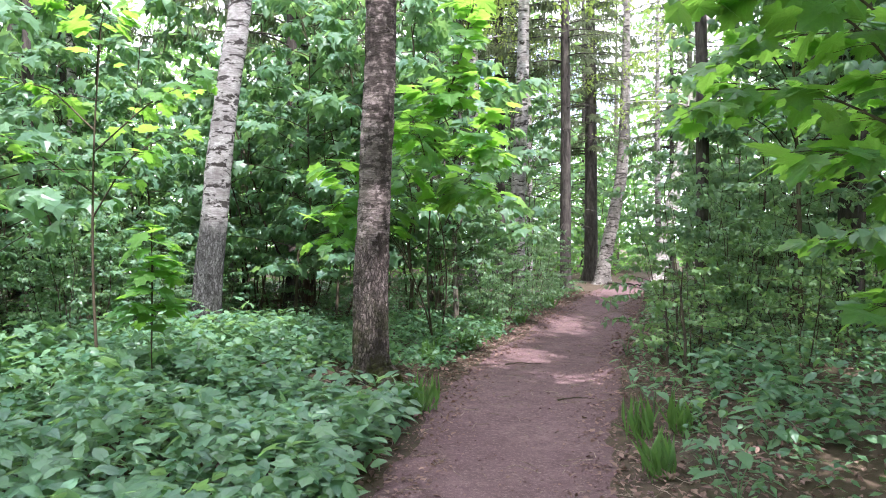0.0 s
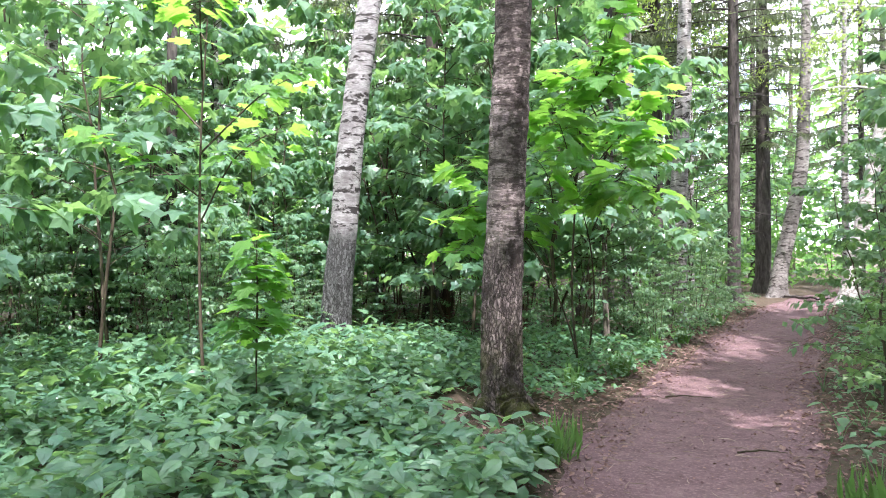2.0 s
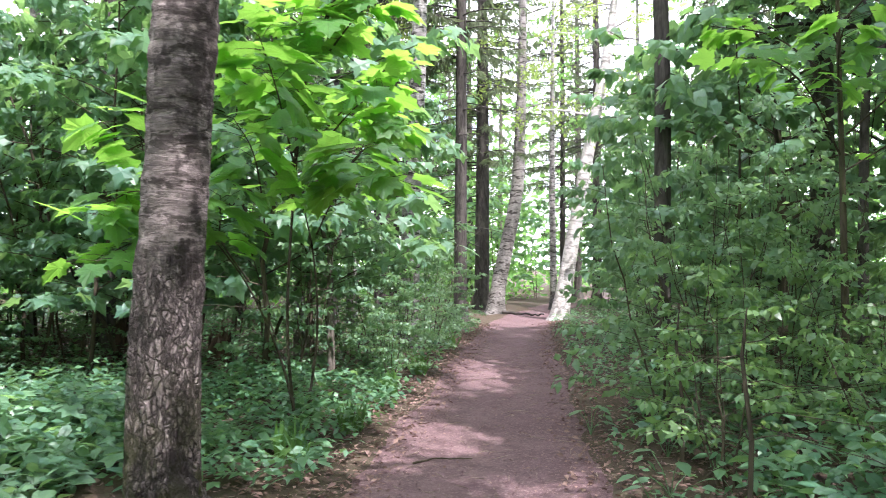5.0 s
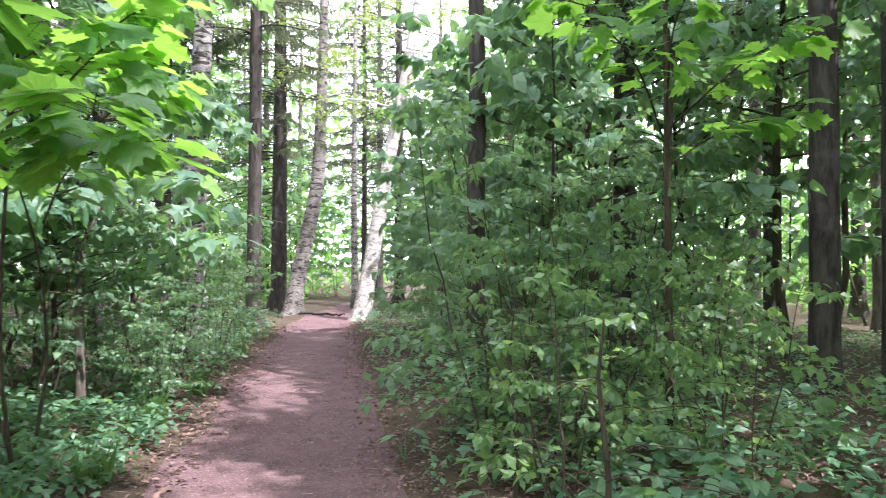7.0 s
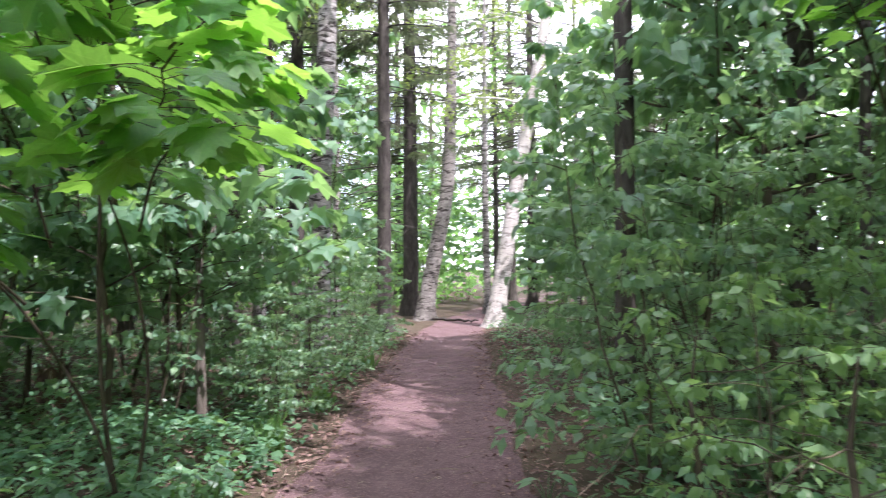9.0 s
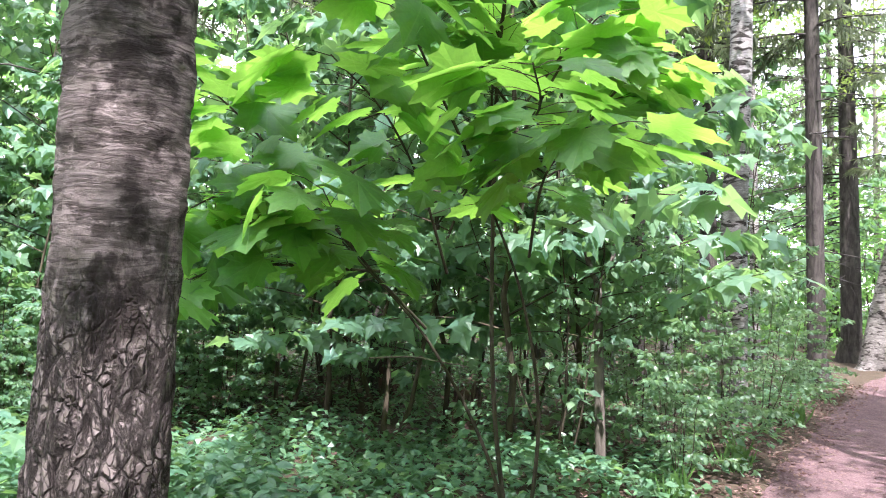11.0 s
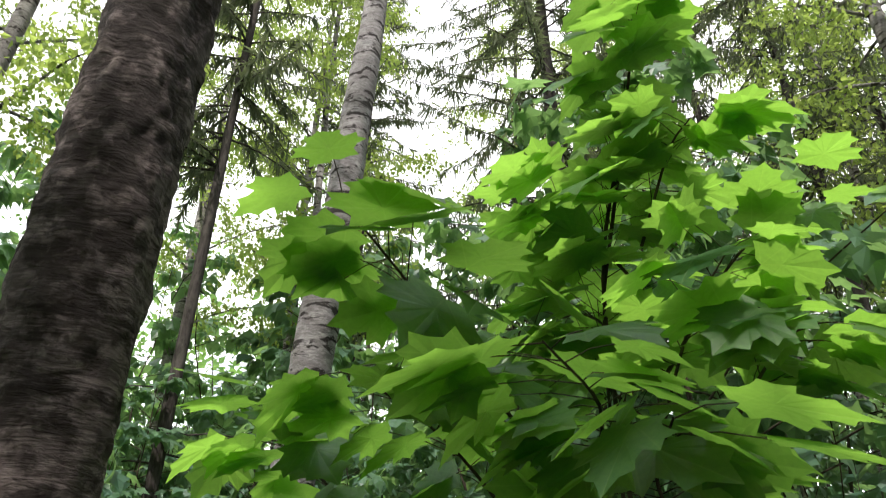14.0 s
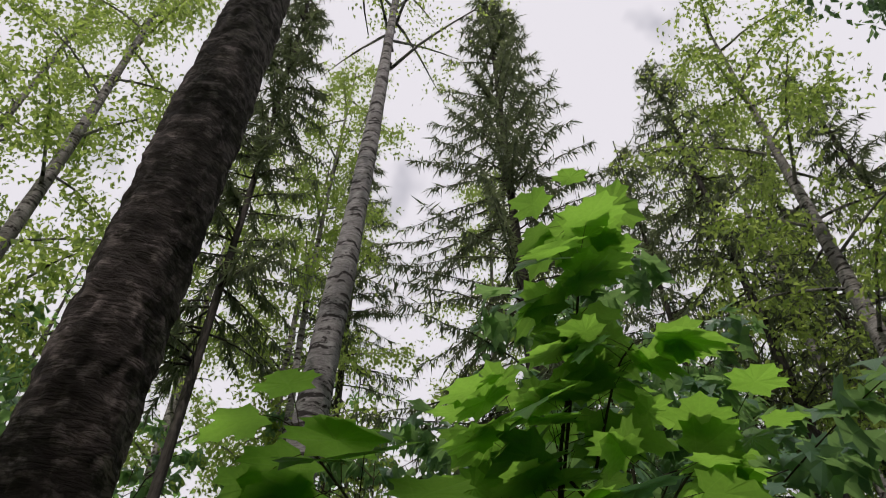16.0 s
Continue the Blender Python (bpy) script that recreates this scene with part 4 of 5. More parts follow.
def near_maple(label, x, y, stems, branches, seed, size, flat=()):
    """A sapling whose leaves are single pieces. Points are given in the place's own metres."""
    ob = thing("maple_sapling", label, "sapling", x, y, float(ground_z(x, y)) - 0.03)
    off = np.array([x, y, ob.matrix_basis.translation.z])
    for pts, r in stems:
        part("stem", link_mesh("stem", *tube(smooth_line(np.array(pts) - off, 24), np.linspace(r, r * 0.35, 24), 8), M_TWIG, True), ob)
    petioles = []
    for i, (pts, count, spread) in enumerate(branches):
        pts = np.array(pts, float) - off
        part("branch", link_mesh("branch", *tube(smooth_line(pts, 16), np.linspace(0.009, 0.003, 16), 6), M_TWIG, True), ob)
        for m, a, b in leafy_branch(pts, int(count * 1.35), size, seed + i, spread):
            lf = part("leaf", LEAF_MESH[int(m.translation.x * 1000) % 2], ob)
            lf.matrix_basis = m
            petioles.append(tube([a, (a + b) / 2 + [0, 0, 0.012], b], [0.0022, 0.0018, 0.0015], 4))
    for place, normal, heading, s in flat:
        nrm, head = Vector(normal).normalized(), Vector(heading)
        head = (head - nrm * head.dot(nrm)).normalized()
        lf = part("leaf", LEAF_MESH[0], ob, "pale leaf turned to the sky")
        lf.matrix_basis = Matrix.Translation(Vector(place) - Vector(off)) @ Matrix((head.cross(nrm), head, nrm)).transposed().to_4x4() @ Matrix.Diagonal((s, s, s, 1))
    part("petiole_work", link_mesh("petiole_work", *join(petioles), M_TWIG, True), ob, "thin leaf stalks", "stuff")
    return ob


near_maple("young maple arching over the path with large bright leaves", -0.35, 10.75,
           [([(-0.40, 10.75, 0), (-0.46, 10.6, 0.8), (-0.42, 10.35, 1.7), (-0.28, 10.0, 3.0), (0.0, 9.86, 3.75), (0.2, 9.8, 4.5)], 0.016),
            ([(-0.38, 10.75, 0), (-0.52, 10.6, 0.6), (-0.75, 10.2, 1.25), (-1.05, 9.75, 1.75)], 0.014),
            ([(-0.30, 10.75, 0), (-0.2, 10.6, 0.8), (-0.22, 10.2, 1.5), (-0.32, 9.7, 2.05)], 0.014)],
           [([(-0.32, 9.7, 2.05), (-0.36, 9.3, 2.3), (-0.42, 8.9, 2.6), (-0.5, 8.6, 2.85)], 18, 0.28),
            ([(-0.2, 10.3, 1.7), (-0.05, 9.8, 1.95), (0.12, 9.3, 2.02), (0.36, 8.85, 2.02)], 22, 0.26),
            ([(-0.3, 9.8, 2.0), (-0.1, 9.4, 2.1), (0.1, 9.05, 2.15), (0.15, 8.7, 2.2)], 18, 0.25),
            ([(-1.05, 9.75, 1.75), (-1.2, 9.5, 1.8), (-1.3, 9.25, 1.8)], 16, 0.28),
            ([(-0.75, 10.2, 1.3), (-0.9, 9.8, 1.6), (-0.85, 9.4, 1.75), (-0.8, 9.1, 1.9)], 18, 0.28),
            ([(-0.6, 10.1, 1.6), (-0.6, 9.7, 2.0), (-0.62, 9.3, 2.25), (-0.7, 8.95, 2.4)], 18, 0.28),
            ([(-0.2, 10.2, 2.4), (0.1, 9.9, 2.7), (0.35, 9.7, 2.85)], 12, 0.28),
            ([(-0.2, 10.2, 2.4), (-0.5, 10.0, 2.75), (-0.8, 9.9, 2.9)], 12, 0.28),
            ([(-0.14, 10.1, 3.0), (-0.3, 9.8, 3.3), (-0.45, 9.7, 3.4)], 10, 0.26),
            ([(-0.12, 10.1, 3.2), (0.15, 9.9, 3.5), (0.3, 9.8, 3.55)], 10, 0.26),
            ([(-0.28, 10.0, 3.0), (0.0, 9.86, 3.75), (0.2, 9.8, 4.55)], 34, 0.26), ([(-0.4, 10.2, 2.0), (-0.33, 10.05, 2.8), (-0.1, 9.9, 3.5)], 36, 0.42),
            ([(-1.05, 9.75, 1.75), (-1.4, 9.4, 1.95), (-1.6, 9.05, 1.75)], 16, 0.26), ([(-1.0, 9.8, 1.7), (-1.3, 9.4, 2.2), (-1.4, 9.05, 2.4)], 16, 0.26), ([(-0.9, 9.9, 1.6), (-1.35, 9.35, 1.6), (-1.55, 9.0, 1.45)], 14, 0.24), ([(-0.1, 10.1, 2.6), (0.25, 10.1, 3.0), (0.5, 10.2, 3.2)], 14, 0.3), ([(-0.1, 10.1, 2.6), (-0.45, 10.2, 3.0), (-0.7, 10.3, 3.1)], 14, 0.3),
            ([(0.0, 10.1, 2.2), (0.3, 10.0, 2.5), (0.5, 9.9, 2.6)], 14, 0.28)], 300, 0.29,
           [((0.20, 8.98, 2.03), (0.15, -0.75, 0.75), (0.9, -0.4, -0.3), 0.30), ((-0.08, 8.95, 2.12), (-0.1, -0.7, 0.8), (0.9, -0.3, -0.4), 0.24),
            ((-1.05, 9.35, 2.12), (0.3, -0.6, 0.8), (-0.7, -0.5, -0.3), 0.25), ((-1.15, 9.2, 1.95), (0.4, -0.5, 0.75), (-0.8, -0.3, -0.3), 0.25),
            ((-1.1, 9.15, 1.62), (0.3, -0.7, 0.6), (-0.6, -0.4, -0.6), 0.24), ((-1.0, 9.4, 1.8), (0.3, -0.5, 0.8), (-0.2, -0.6, -0.4), 0.23)])
near_maple("maple bough with broad dark leaves in deep shade", 4.1, 9.4,
           [([(4.1, 9.4, 0), (4.08, 9.38, 1.5), (4.0, 9.3, 2.8), (3.9, 9.2, 4.2)], 0.035)],
           [([(4.05, 9.35, 2.3), (3.6, 9.1, 2.75), (3.1, 8.8, 2.9), (2.7, 8.6, 2.85)], 24, 0.26), ([(4.0, 9.3, 2.6), (3.6, 8.8, 3.0), (3.3, 8.3, 3.1)], 22, 0.26),
            ([(4.0, 9.3, 2.9), (3.5, 9.4, 3.3), (3.0, 9.5, 3.4)], 22, 0.26), ([(4.0, 9.3, 3.2), (3.5, 9.0, 3.7), (3.0, 8.7, 3.85)], 22, 0.26),
            ([(4.05, 9.3, 2.5), (4.3, 8.8, 2.9), (4.4, 8.3, 3.0)], 22, 0.26), ([(4.0, 9.3, 3.4), (4.3, 8.9, 3.8), (4.5, 8.5, 3.9)], 18, 0.26),
            ([(4.05, 9.35, 2.2), (4.5, 9.1, 2.5), (4.9, 8.9, 2.55)], 18, 0.26), ([(3.95, 9.25, 3.7), (3.8, 8.8, 4.1), (3.7, 8.4, 4.2)], 18, 0.26)], 420, 0.2)
near_maple("maple bough with large dark green leaves over the path edge", 2.75, 4.9,
           [([(2.75, 4.9, 0), (2.7, 4.9, 1.2), (2.6, 4.85, 2.2), (2.45, 4.8, 3.2)], 0.024),
            ([(2.8, 4.9, 0), (2.95, 5.0, 1.2), (3.1, 5.1, 2.4)], 0.018)],
           [([(2.6, 4.85, 2.2), (2.2, 4.75, 2.6), (1.7, 4.6, 2.75), (1.3, 4.5, 2.7)], 22, 0.25),
            ([(2.6, 4.85, 2.0), (2.2, 5.1, 2.3), (1.8, 5.2, 2.35), (1.45, 5.2, 2.2)], 20, 0.25),
            ([(2.5, 4.85, 2.6), (2.1, 5.0, 3.0), (1.6, 5.1, 3.1)], 18, 0.25),
            ([(2.7, 4.9, 1.5), (2.3, 4.8, 1.85), (2.0, 4.6, 1.9)], 18, 0.25),
            ([(2.75, 4.95, 1.7), (2.5, 5.3, 2.0), (2.3, 5.6, 2.0)], 18, 0.25),
            ([(2.95, 5.0, 1.2), (2.7, 5.4, 1.45), (2.5, 5.7, 1.45)], 16, 0.25),
            ([(2.8, 4.9, 0.8), (2.5, 4.7, 1.1), (2.25, 4.6, 1.1)], 14, 0.22),
            ([(3.0, 5.0, 1.9), (2.9, 5.5, 2.2), (2.8, 5.9, 2.3)], 18, 0.26),
            ([(2.5, 4.85, 2.9), (2.6, 5.4, 3.2), (2.7, 5.9, 3.2)], 18, 0.26),
            ([(2.5, 4.85, 2.8), (2.1, 5.0, 3.2), (1.6, 5.2, 3.3), (1.2, 5.3, 3.2)], 24, 0.25),
            ([(2.6, 4.9, 2.4), (2.7, 5.3, 2.7), (2.3, 5.6, 2.8), (1.9, 5.7, 2.7)], 24, 0.25),
            ([(2.6, 4.9, 2.2), (2.9, 5.5, 2.5), (3.2, 5.9, 2.6)], 22, 0.26),
            ([(2.5, 4.85, 3.0), (2.9, 5.4, 3.4), (3.3, 5.8, 3.5)], 22, 0.26),
            ([(2.48, 4.8, 3.1), (2.0, 4.9, 3.6), (1.5, 5.0, 3.8)], 20, 0.26)], 340, 0.235)
near_maple("slim maple sapling with pale green leaves over nettles", -3.3, 7.2,
           [([(-3.3, 7.2, 0), (-3.35, 7.2, 1.2), (-3.3, 7.15, 2.4), (-3.2, 7.1, 3.4)], 0.016)],
           [([(-3.35, 7.2, 1.7), (-2.9, 7.0, 2.2), (-2.5, 6.9, 2.4)], 16, 0.24), ([(-3.3, 7.2, 1.9), (-3.7, 6.8, 2.3), (-3.9, 6.5, 2.4)], 16, 0.24),
            ([(-3.3, 7.15, 2.3), (-2.8, 7.3, 2.8), (-2.4, 7.4, 3.0)], 18, 0.24), ([(-3.3, 7.15, 2.5), (-3.8, 7.3, 2.9), (-4.2, 7.4, 3.0)], 16, 0.24),
            ([(-3.25, 7.1, 2.9), (-3.0, 6.7, 3.2), (-2.8, 6.4, 3.3)], 16, 0.24), ([(-3.2, 7.1, 3.2), (-3.5, 7.1, 3.6), (-3.7, 7.0, 3.7)], 14, 0.24)], 360, 0.18)
near_maple("maple seedling with fresh yellow-green leaves", -2.75, 7.1,
           [([(-2.75, 7.1, 0), (-2.76, 7.1, 0.6), (-2.74, 7.1, 1.35)], 0.008)],
           [([(-2.76, 7.1, 0.55), (-2.75, 7.1, 0.8), (-2.72, 7.05, 0.9)], 26, 0.22), ([(-2.75, 7.1, 0.9), (-2.75, 7.1, 1.2), (-2.74, 7.08, 1.55)], 30, 0.22)], 380, 0.22)

# ---------------------------------------------------------------- ground cover
def herb_field(name, label, mat, shape, seed, spots_xy, height, size, pairs, tilt=0.35):
    r = np.random.default_rng(seed)
    x, y = spots_xy
    n = len(x)
    h = height * r.uniform(0.5, 1.15, n) * (0.85 + 0.35 * np.sin(x * 2.3 + 1.7 * np.sin(y * 1.9)) * np.sin(y * 2.1 + x))
    a0 = r.uniform(0, np.pi, n)
    lean = r.normal(0, 0.12, (n, 2))
    base = ground_z(x, y)
    loc, nrm, head, siz = [], [], [], []
    for p in range(pairs):
        f = 0.35 + 0.65 * p / max(pairs - 1, 1)
        for s in (0, np.pi):
            a = a0 + p * np.pi / 2 + s + r.normal(0, 0.2, n)
            d = np.stack([np.cos(a), np.sin(a), np.full(n, -0.15)], -1)
            loc.append(np.stack([x + lean[:, 0] * h * f, y + lean[:, 1] * h * f, base + h * f], -1) + d * 0.02)
            head.append(d), nrm.append(np.array([0, 0, 1.0]) + 0.25 * d * [1, 1, 0] + r.normal(0, tilt, (n, 3)))
            siz.append(size * r.uniform(0.7, 1.2, n) * (1.0 - 0.35 * abs(f - 0.7)))
    lv = leaves(shape, np.concatenate(loc), np.concatenate(nrm), np.concatenate(head), np.concatenate(siz))
    return tagged(new(name, link_mesh(name, *lv, mat)), label, "plants", kind="stuff")


def spread_spots(seed, x0, x1, y0, y1, count, rule):
    r = np.random.default_rng(seed)
    x, y = r.uniform(x0, x1, count), r.uniform(y0, y1, count)
    keep = rule(x, y, r.random(count))
    return x[keep], y[keep]


def off_path(x, y):
    return np.abs(x - path_x(y)) - path_half(y)


near_a = lambda x, y: np.hypot(x + 0.93, y - 8.17)
nettle_ok = lambda x, y, q: ((off_path(x, y) > 0.10 + 0.25 * (y > 7.4)) & (x < path_x(y)) & ~((x > -1.2) & (y > 6.9))
                             & (near_a(x, y) > 0.7) & ~((x > -1.6) & (y > 8.0) & (q > 0.25)))
herb_field("nettle_patch", "dense patch of green nettles beside the path", M_NETTLE, OVAL, 400,
           spread_spots(401, -8.5, 0.2, 2.0, 10.8, 5200, nettle_ok), 0.46, 0.13, 4)
herb_field("nettle_patch", "nettles thinning out under the birches", M_NETTLE, OVAL_MID, 414,
           spread_spots(415, -10, 0.2, -7.0, 2.3, 4200,
                        lambda x, y, q: nettle_ok(x, y, q) & (q < 0.3 + 0.065 * (y + 7) + 0.3 * np.sin(1.3 * x) * np.sin(0.9 * y))), 0.44, 0.13, 3)
herb_field("herb_carpet", "low green herbs on the forest floor", M_HERB, OVAL_MID, 402,
           spread_spots(403, -12, 3.5, 9.5, 26, 7000, lambda x, y, q: (off_path(x, y) > 0.15) & (x < path_x(y)) & (q < np.where(y < 12.5, 1.0, 0.8))), 0.36, 0.10, 3)
herb_field("herb_carpet", "scattered green herbs and seedlings over leaf litter", M_HERB, OVAL_MID, 404,
           spread_spots(405, -0.5, 14, -7.0, 26, 11500,
                        lambda x, y, q: (x > path_x(y)) & (off_path(x, y) > 0.12) & (q < np.where(off_path(x, y) < 1.1, 0.42, np.where(x > 5.5, 0.55, 0.7)) + 0.35 * (y > 12))), 0.28, 0.085, 3)
herb_field("geranium_patch", "leafy green herbs between the saplings", M_HERB, OVAL_MID, 412,
           spread_spots(413, -3.6, 0.6, 8.9, 13.2, 1000, lambda x, y, q: (off_path(x, y) > 0.25) & (x < path_x(y)) & (near_a(x, y) > 0.5)), 0.34, 0.115, 3)
herb_field("maple_seedlings", "low maple seedlings at the path's edge", M_MAPLE, MAPLE_LOW, 406,
           spread_spots(407, -9, 8, 2, 22, 900, lambda x, y, q: (off_path(x, y) > 0.35)), 0.34, 0.11, 2)
herb_field("maple_seedlings", "young maple shoots standing up among the nettles", M_MAPLE, MAPLE_LOW, 416,
           spread_spots(417, -7.5, 0.0, 2.4, 9.8, 620, nettle_ok), 0.54, 0.16, 3)
herb_field("broad_herbs", "broad-leaved bluish green plants by the path", M_HERB, OVAL, 408,
           spread_spots(409, 1.8, 5.5, 5.5, 12, 420, lambda x, y, q: (x > path_x(y)) & (off_path(x, y) > 0.5)), 0.5, 0.13, 4)

# dry leaves on the soil
lx, ly = spread_spots(421, -6, 13, -7, 22, 150000, lambda x, y, q: (off_path(x, y) > -0.3) & (q < np.where(off_path(x, y) < 0.0, 0.45, np.where(off_path(x, y) < 1.3, 1.0, np.where(x > path_x(y), 0.4, 0.12)))))
r = np.random.default_rng(422)
n = len(lx)
lv = leaves(OVAL_LOW, np.stack([lx, ly, ground_z(lx, ly) + r.uniform(0.012, 0.035, n)], -1), r.normal(0, 0.33, (n, 3)) + [0, 0, 1], r.normal(0, 1, (n, 3)) * [1, 1, 0.1], r.uniform(0.02, 0.075, n))
px, py = spread_spots(423, -2, 9, -6, 24, 85000, lambda x, y, q: (off_path(x, y) < 0.05) & (q < 0.25 + 0.7 * np.clip(1 + off_path(x, y) / 0.5, 0, 1)))
pr = np.random.default_rng(424)
m = len(px)
sv = leaves(OVAL_LOW, np.stack([px, py, ground_z(px, py) + 0.016], -1), pr.normal(0, 0.3, (m, 3)) + [0, 0, 1], pr.normal(0, 1, (m, 3)) * [1, 1, 0.1], pr.uniform(0.008, 0.038, m) ** 1.0)
tagged(new("path_scraps", link_mesh("path_scraps", *sv, M_LITTER)), "small scraps of leaves and bark trodden into the path", "litter", kind="stuff")
tagged(new("leaf_litter", link_mesh("leaf_litter", *lv, M_LITTER)), "dry brown fallen leaves and bark scraps", "litter", kind="stuff")


# crumbs of soil and short bits of twig on the trodden path
cr = np.random.default_rng(431)
cx, cy = spread_spots(432, -2, 6, -2, 17, 60000, lambda x, y, q: (off_path(x, y) < 0.25) & (q < 0.35 + 0.5 * np.clip(1 + off_path(x, y) / 0.5, 0, 1)))
n = len(cx)
OCTA = np.array([(1, 0, 0), (0, 1, 0), (-1, 0, 0), (0, -1, 0), (0, 0, 1.0)])
OCTA_F = np.array([(0, 1, 4), (1, 2, 4), (2, 3, 4), (3, 0, 4)])
size = 0.0035 + 0.013 * cr.random(n) ** 3
ang = cr.uniform(0, np.pi, n)
sx, sy = OCTA[None, :, 0] * cr.uniform(0.7, 1.5, (n, 1)), OCTA[None, :, 1]
cv = np.stack([sx * np.cos(ang)[:, None] - sy * np.sin(ang)[:, None], sx * np.sin(ang)[:, None] + sy * np.cos(ang)[:, None],
               np.repeat(OCTA[None, :, 2], n, 0) * cr.uniform(0.5, 1.0, (n, 1))], -1) * size[:, None, None]
cv = cv * cr.uniform(0.8, 1.2, cv.shape) + np.stack([cx, cy, ground_z(cx, cy) + 0.012], -1)[:, None]
cf = OCTA_F[None] + 5 * np.arange(n)[:, None, None]
tagged(new("soil_crumbs", link_mesh("soil_crumbs", cv.reshape(-1, 3), cf.reshape(-1, 3), M_PATH)), "loose crumbs of trodden brown soil", "soil", kind="stuff")
tx, ty = spread_spots(433, -3, 8, -2, 18, 5200, lambda x, y, q: (off_path(x, y) < 0.9) & (q < np.where(off_path(x, y) < 0, 0.55, 1.0)))
bits = []
for x, y in zip(tx, ty):
    a, ln = cr.uniform(0, np.pi), 0.02 + 0.11 * cr.random() ** 2
    mid = np.array([x, y, float(ground_z(x, y)) + 0.02])
    d = np.array([math.cos(a), math.sin(a), cr.normal(0, 0.08)]) * ln
    bits.append(tube([mid - d, mid + cr.normal(0, 0.08 * ln, 3), mid + d], [0.0016, 0.0026, 0.0014], 4))
tagged(new("twig_bits", link_mesh("twig_bits", *join(bits), M_DEAD, True)), "short bits of dry twig lying on the path", "twigs", kind="stuff")

# ---------------------------------------------------------------- smaller things
def stump(label, x, y, height, radius, seed, mat=None):
    """A broken stump with a splintered rim and an inner core of paler wood."""
    r = np.random.default_rng(seed)
    ob = thing("tree_stump", label, "stump", x, y, float(ground_z(x, y)) - 0.03)
    segs, rings = 22, 10
    ang = np.linspace(0, 2 * np.pi, segs, endpoint=False)
    top = height * (0.75 + 0.45 * r.random(segs))
    v = []
    for i in range(rings):
        f = i / (rings - 1)
        rad = radius * (1 + 0.4 * math.exp(-f * 5)) * (1 + 0.08 * np.sin(4 * ang + seed)) * (1 + r.normal(0, 0.03, segs))
        v.append(np.stack([rad * np.cos(ang), rad * np.sin(ang), top * f], -1))
    v.append(np.stack([0.72 * radius * np.cos(ang), 0.72 * radius * np.sin(ang), top - 0.06], -1))
    v.append(np.stack([0.65 * radius * np.cos(ang), 0.65 * radius * np.sin(ang), np.full(segs, height * 0.45)], -1))
    i, j = np.meshgrid(np.arange(rings + 1), np.arange(segs), indexing="ij")
    jn = (j + 1) % segs
    f = np.stack([i * segs + j, i * segs + jn, (i + 1) * segs + jn, (i + 1) * segs + j], -1).reshape(-1, 4)
    part("shell", link_mesh("shell", np.concatenate(v), f, mat or M_REDWOOD, True), ob)
    for k in range(3):
        a = r.uniform(0, 2 * np.pi)
        p = np.array([math.cos(a), math.sin(a), 0]) * radius * 0.7
        line = [p + [0, 0, height * 0.3], p * 1.15 + [0, 0, height * 0.85], p * 1.25 + [0, 0, height * (1.1 + 0.3 * r.random())]]
        part("splinter", link_mesh("splinter", *tube(line, [0.035, 0.025, 0.004], 5), M_DEAD, True), ob, "pale splinter of broken wood")
    return ob


stump("splintered red-brown stump among the saplings", -1.55, 13.6, 0.5, 0.15, 501)
stump("leaning broken stump in the dark undergrowth", -3.3, 15.6, 0.7, 0.14, 502)
stump("grey mossy stump under the hazels", -0.55, 14.4, 0.5, 0.11, 503, M_BARK_GREY)


def fallen_stick(label, points, radius, mat):
    p = np.array(points, float)
    ob = thing("fallen_stick", label, "stick", *p[0])
    line = smooth_line(p - p[0], 14)
    line[1:] += np.random.default_rng(len(label)).normal(0, radius * 0.4, (13, 3))
    part("stick", link_mesh("stick", *tube(line, np.linspace(radius, radius * 0.45, 14), 6), mat, True), ob)
    return ob


fallen_stick("thin dead stick caught between sapling stems", [(-1.6, 11.3, 1.02), (-1.2, 11.2, 1.05), (-0.75, 11.0, 1.02)], 0.009, M_TWIG)
fallen_stick("grey log lying on the forest floor", [(-3.6, 20.5, 0.12), (-2.7, 20.9, 0.13), (-1.7, 21.2, 0.12)], 0.13, M_DEAD)
fallen_stick("bare root across the far path", [(5.1, 25.9, 0.03), (5.6, 25.2, 0.02), (6.1, 24.6, 0.02)], 0.05, M_BARK_DARK)
fallen_stick("short dark twig on the path", [(0.55, 9.4, -0.035), (0.75, 9.5, -0.03), (1.0, 9.46, -0.035)], 0.009, M_TWIG)
fallen_stick("short brown twig on the path", [(0.95, 7.5, -0.04), (1.15, 7.58, -0.035), (1.3, 7.56, -0.04)], 0.008, M_TWIG)
fallen_stick("dead stick on leaf litter", [(2.6, 8.3, 0.03), (3.2, 8.0, 0.05), (3.9, 7.9, 0.04)], 0.014, M_DEAD)
fallen_stick("dead stick on leaf litter", [(5.6, 9.2, 0.03), (6.4, 9.6, 0.04), (7.0, 9.5, 0.03)], 0.02, M_DEAD)


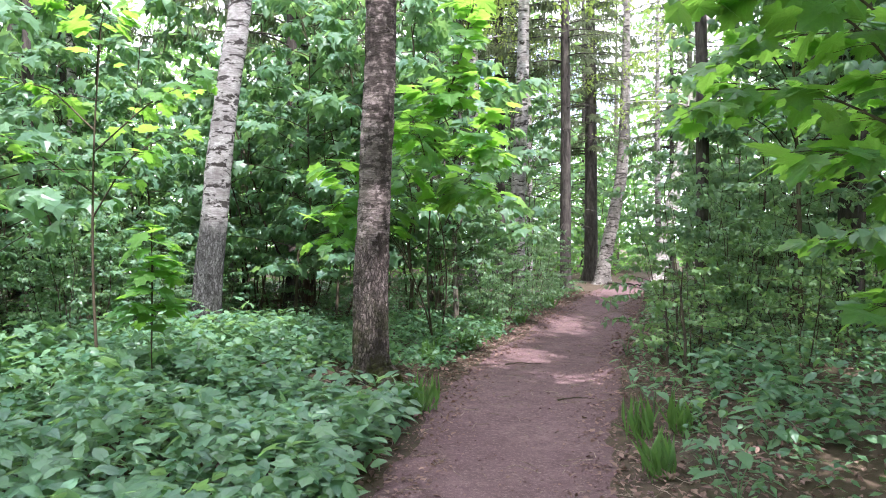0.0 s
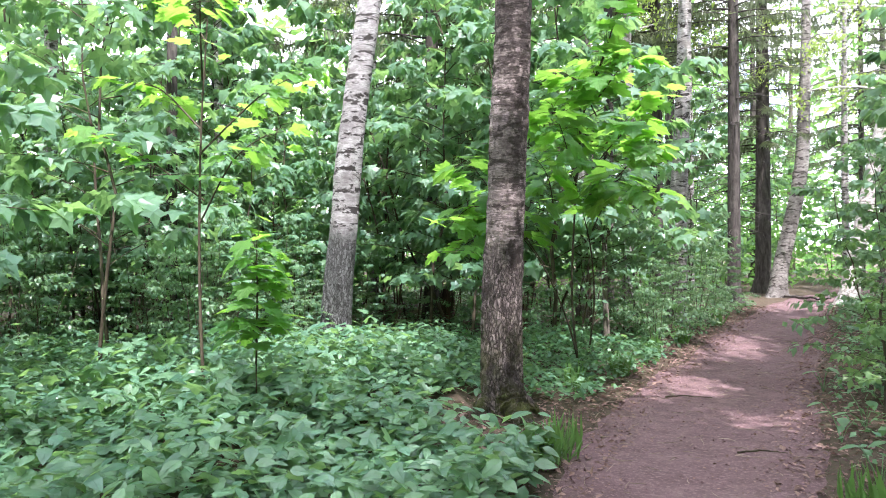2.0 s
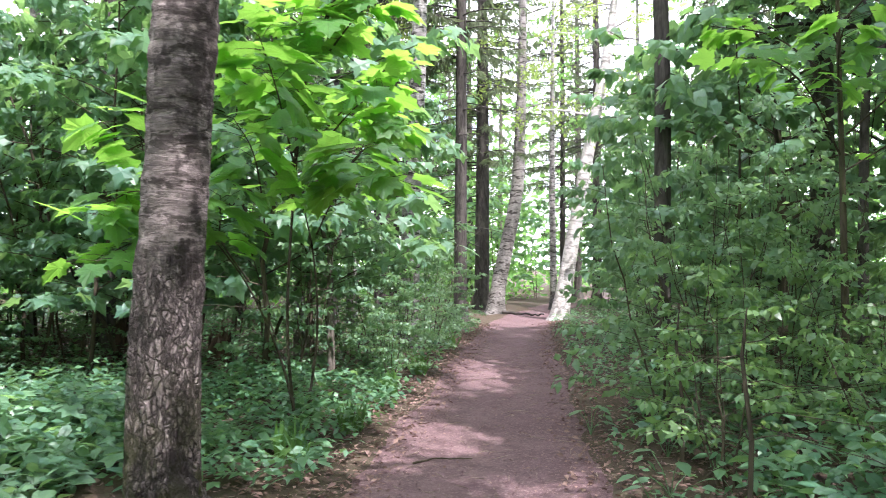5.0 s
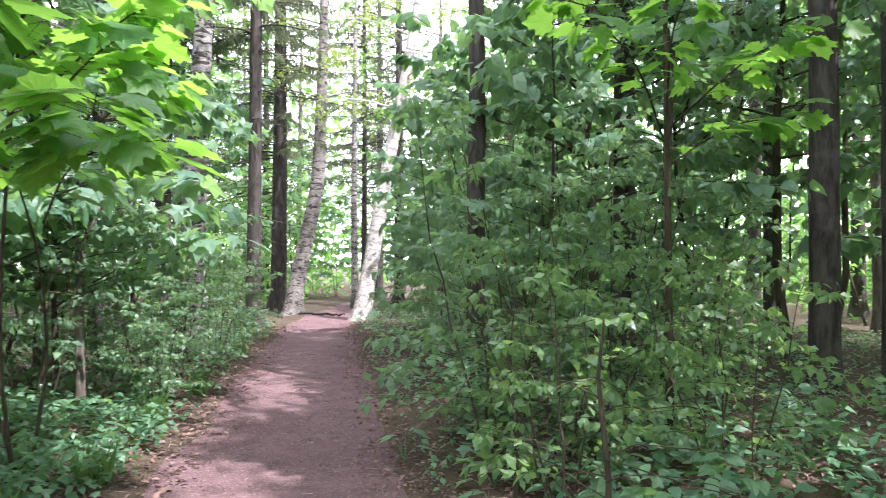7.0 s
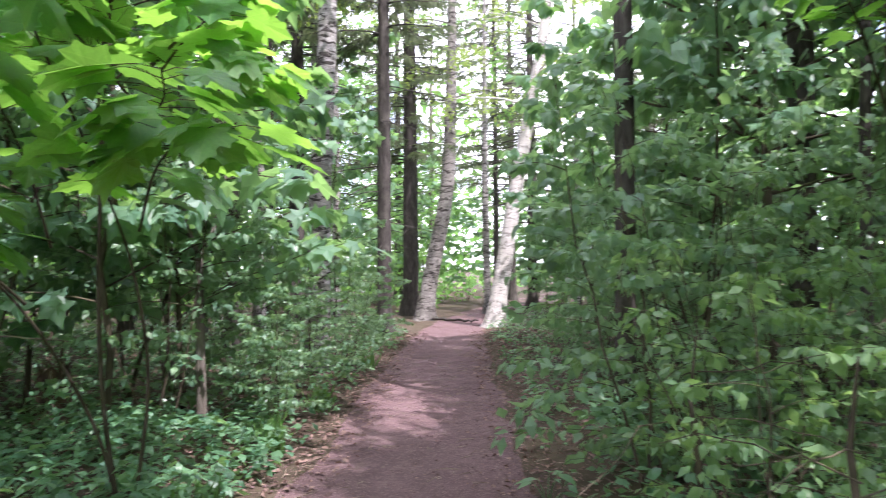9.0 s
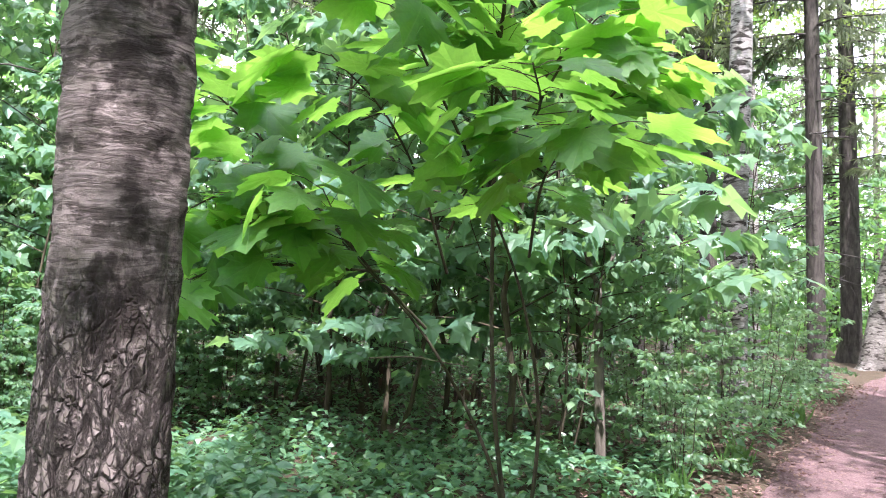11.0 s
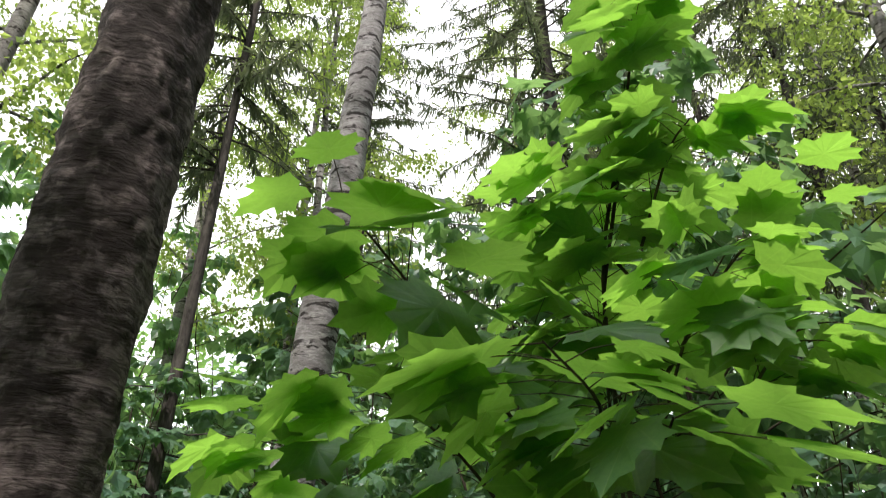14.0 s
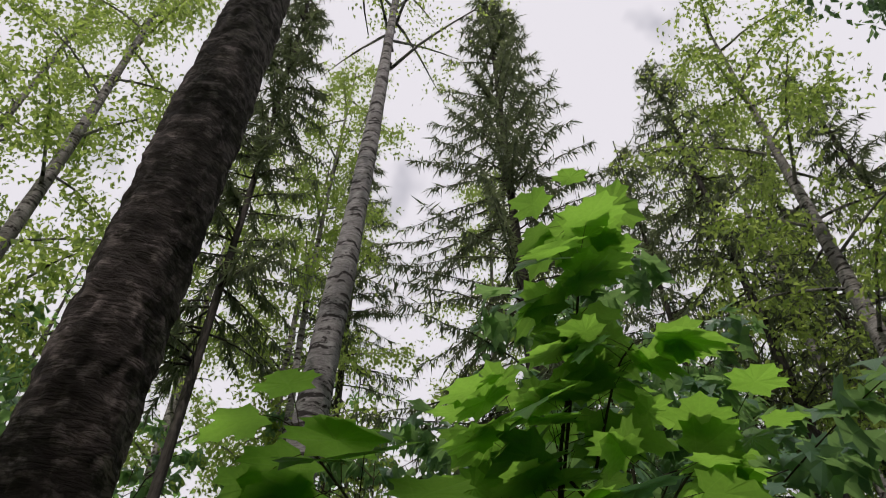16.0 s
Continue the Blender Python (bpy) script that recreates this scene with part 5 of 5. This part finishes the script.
def dead_bush(x, y, seed):
    """Bare pale twigs among green leaves, with one snapped thick stem."""
    r = np.random.default_rng(seed)
    ob = thing("dead_bush", "bare pale broken twigs among green bushes", "bush", x, y, float(ground_z(x, y)) - 0.02)
    part("broken_stem", link_mesh("broken_stem", *tube([(0, 0, 0), (0.02, 0, 0.5), (-0.02, 0.02, 0.95), (0.0, 0.0, 1.22)], [0.016, 0.014, 0.011, 0.004], 7), M_TWIG, True), ob,
         "snapped stem with a pale broken end")
    for i in range(11):
        a = r.uniform(0, 2 * np.pi)
        ln = droop_line((0, 0, r.uniform(0.2, 1.1)), (math.cos(a), math.sin(a), r.uniform(-0.1, 0.5)), r.uniform(0.5, 1.2), 0.2, 8, r, 0.2)
        part("twig", link_mesh("twig", *tube(ln, np.linspace(0.0035, 0.0012, 8), 5), M_TWIG, True), ob)
    return ob


dead_bush(2.2, 7.75, 511)
dead_bush(2.3, 8.7, 512)


def grass_tuft(x, y, seed, count=40, height=0.33):
    r = np.random.default_rng(seed)
    a = r.uniform(0, 2 * np.pi, count)
    out = np.stack([np.cos(a), np.sin(a), np.zeros(count)], -1)
    lv = leaves(BLADE, out * r.uniform(0, 0.12, (count, 1)), out + r.normal(0, 0.2, (count, 3)), out * 0.8 + [0, 0, 1.0] + r.normal(0, 0.3, (count, 3)), height * r.uniform(0.5, 1.1, count))
    ob = thing("grass_tuft", "tuft of long green grass at the path's edge", "grass", x, y, float(ground_z(x, y)), "grass tufts")
    part("blade_work", link_mesh("blade_work", *lv, M_GRASS), ob, kind="stuff")


for i, (x, y) in enumerate([(-0.35, 6.75), (-0.28, 7.0), (-0.35, 9.6), (0.1, 10.3), (1.75, 6.3), (1.4, 6.2), (1.25, 5.2), (0.55, 11.9), (1.0, 13.2), (1.9, 16.3)]):
    grass_tuft(x, y, 520 + i)


def broad_plant(x, y, seed, size=0.13, stems=5):
    """A small plant with a few round bluish leaves on stalks."""
    r = np.random.default_rng(seed)
    ob = thing("broadleaf_plant", "small plant with rounded bluish green leaves", "plant", x, y, float(ground_z(x, y)), "broad-leaved plants")
    for i in range(stems):
        a = i * 2.4 + r.uniform(-0.4, 0.4)
        tip = np.array([math.cos(a), math.sin(a), 0]) * r.uniform(0.06, 0.16) + [0, 0, r.uniform(0.12, 0.34)]
        part("stalk", link_mesh("stalk", *tube([(0, 0, 0), tip * [0.4, 0.4, 0.6], tip], [0.004, 0.003, 0.002], 5), M_HERB, True), ob)
        d = np.array([[math.cos(a), math.sin(a), -0.2]])
        part("leaf", link_mesh("leaf", *leaves(OVAL, tip[None], np.array([[0.3 * math.cos(a), 0.3 * math.sin(a), 1]]), d, [size * r.uniform(0.7, 1.2)]), M_HERB, True), ob)


for i, (x, y) in enumerate([(2.18, 10.1), (1.75, 7.9), (2.05, 8.35), (2.35, 7.3), (1.6, 6.6), (2.6, 8.0), (2.5, 9.3), (2.9, 8.6), (1.9, 7.15), (-0.25, 9.1), (0.0, 10.7), (-0.45, 9.9),
                            (3.0, 7.2), (3.3, 7.9), (2.75, 6.6), (3.6, 7.1), (2.2, 5.8), (1.7, 5.4), (1.55, 4.7)]):
    broad_plant(x, y, 540 + i, 0.15)

# a grey forked hazel stem in front of the thicket
forked = thing("hazel_bush", "hazel with a pale forked stem", "bush", -0.1, 12.85, float(ground_z(-0.1, 12.85)) - 0.03)
part("stem", link_mesh("stem", *tube(smooth_line([(0, 0, 0), (-0.02, 0.02, 0.9), (-0.03, 0, 1.62)], 14), np.linspace(0.05, 0.036, 14), 9), M_BARK_GREY, True), forked)
part("stem", link_mesh("stem", *tube(smooth_line([(-0.03, 0, 1.6), (-0.16, -0.05, 2.1), (-0.2, -0.1, 3.2)], 14), np.linspace(0.03, 0.01, 14), 7), M_BARK_GREY, True), forked)
part("stem", link_mesh("stem", *tube(smooth_line([(-0.03, 0, 1.6), (0.12, 0.02, 1.95), (0.25, 0.1, 2.6)], 14), np.linspace(0.024, 0.008, 14), 7), M_BARK_GREY, True), forked)
_, ftwigs, flv = shrub_parts(seed=561, height=3.3, spread=1.0, stems=1, branches=18, shape=OVAL_MID, size=0.1, per=34, stem_r=0.02, low=0.4, tilt=0.4)
part("twig_work", link_mesh("twig_work", *join([tube(p, q, 3) for p, q in ftwigs]), M_TWIG, True), forked, kind="stuff")
part("crown", link_mesh("crown", *flv, M_HAZEL), forked)
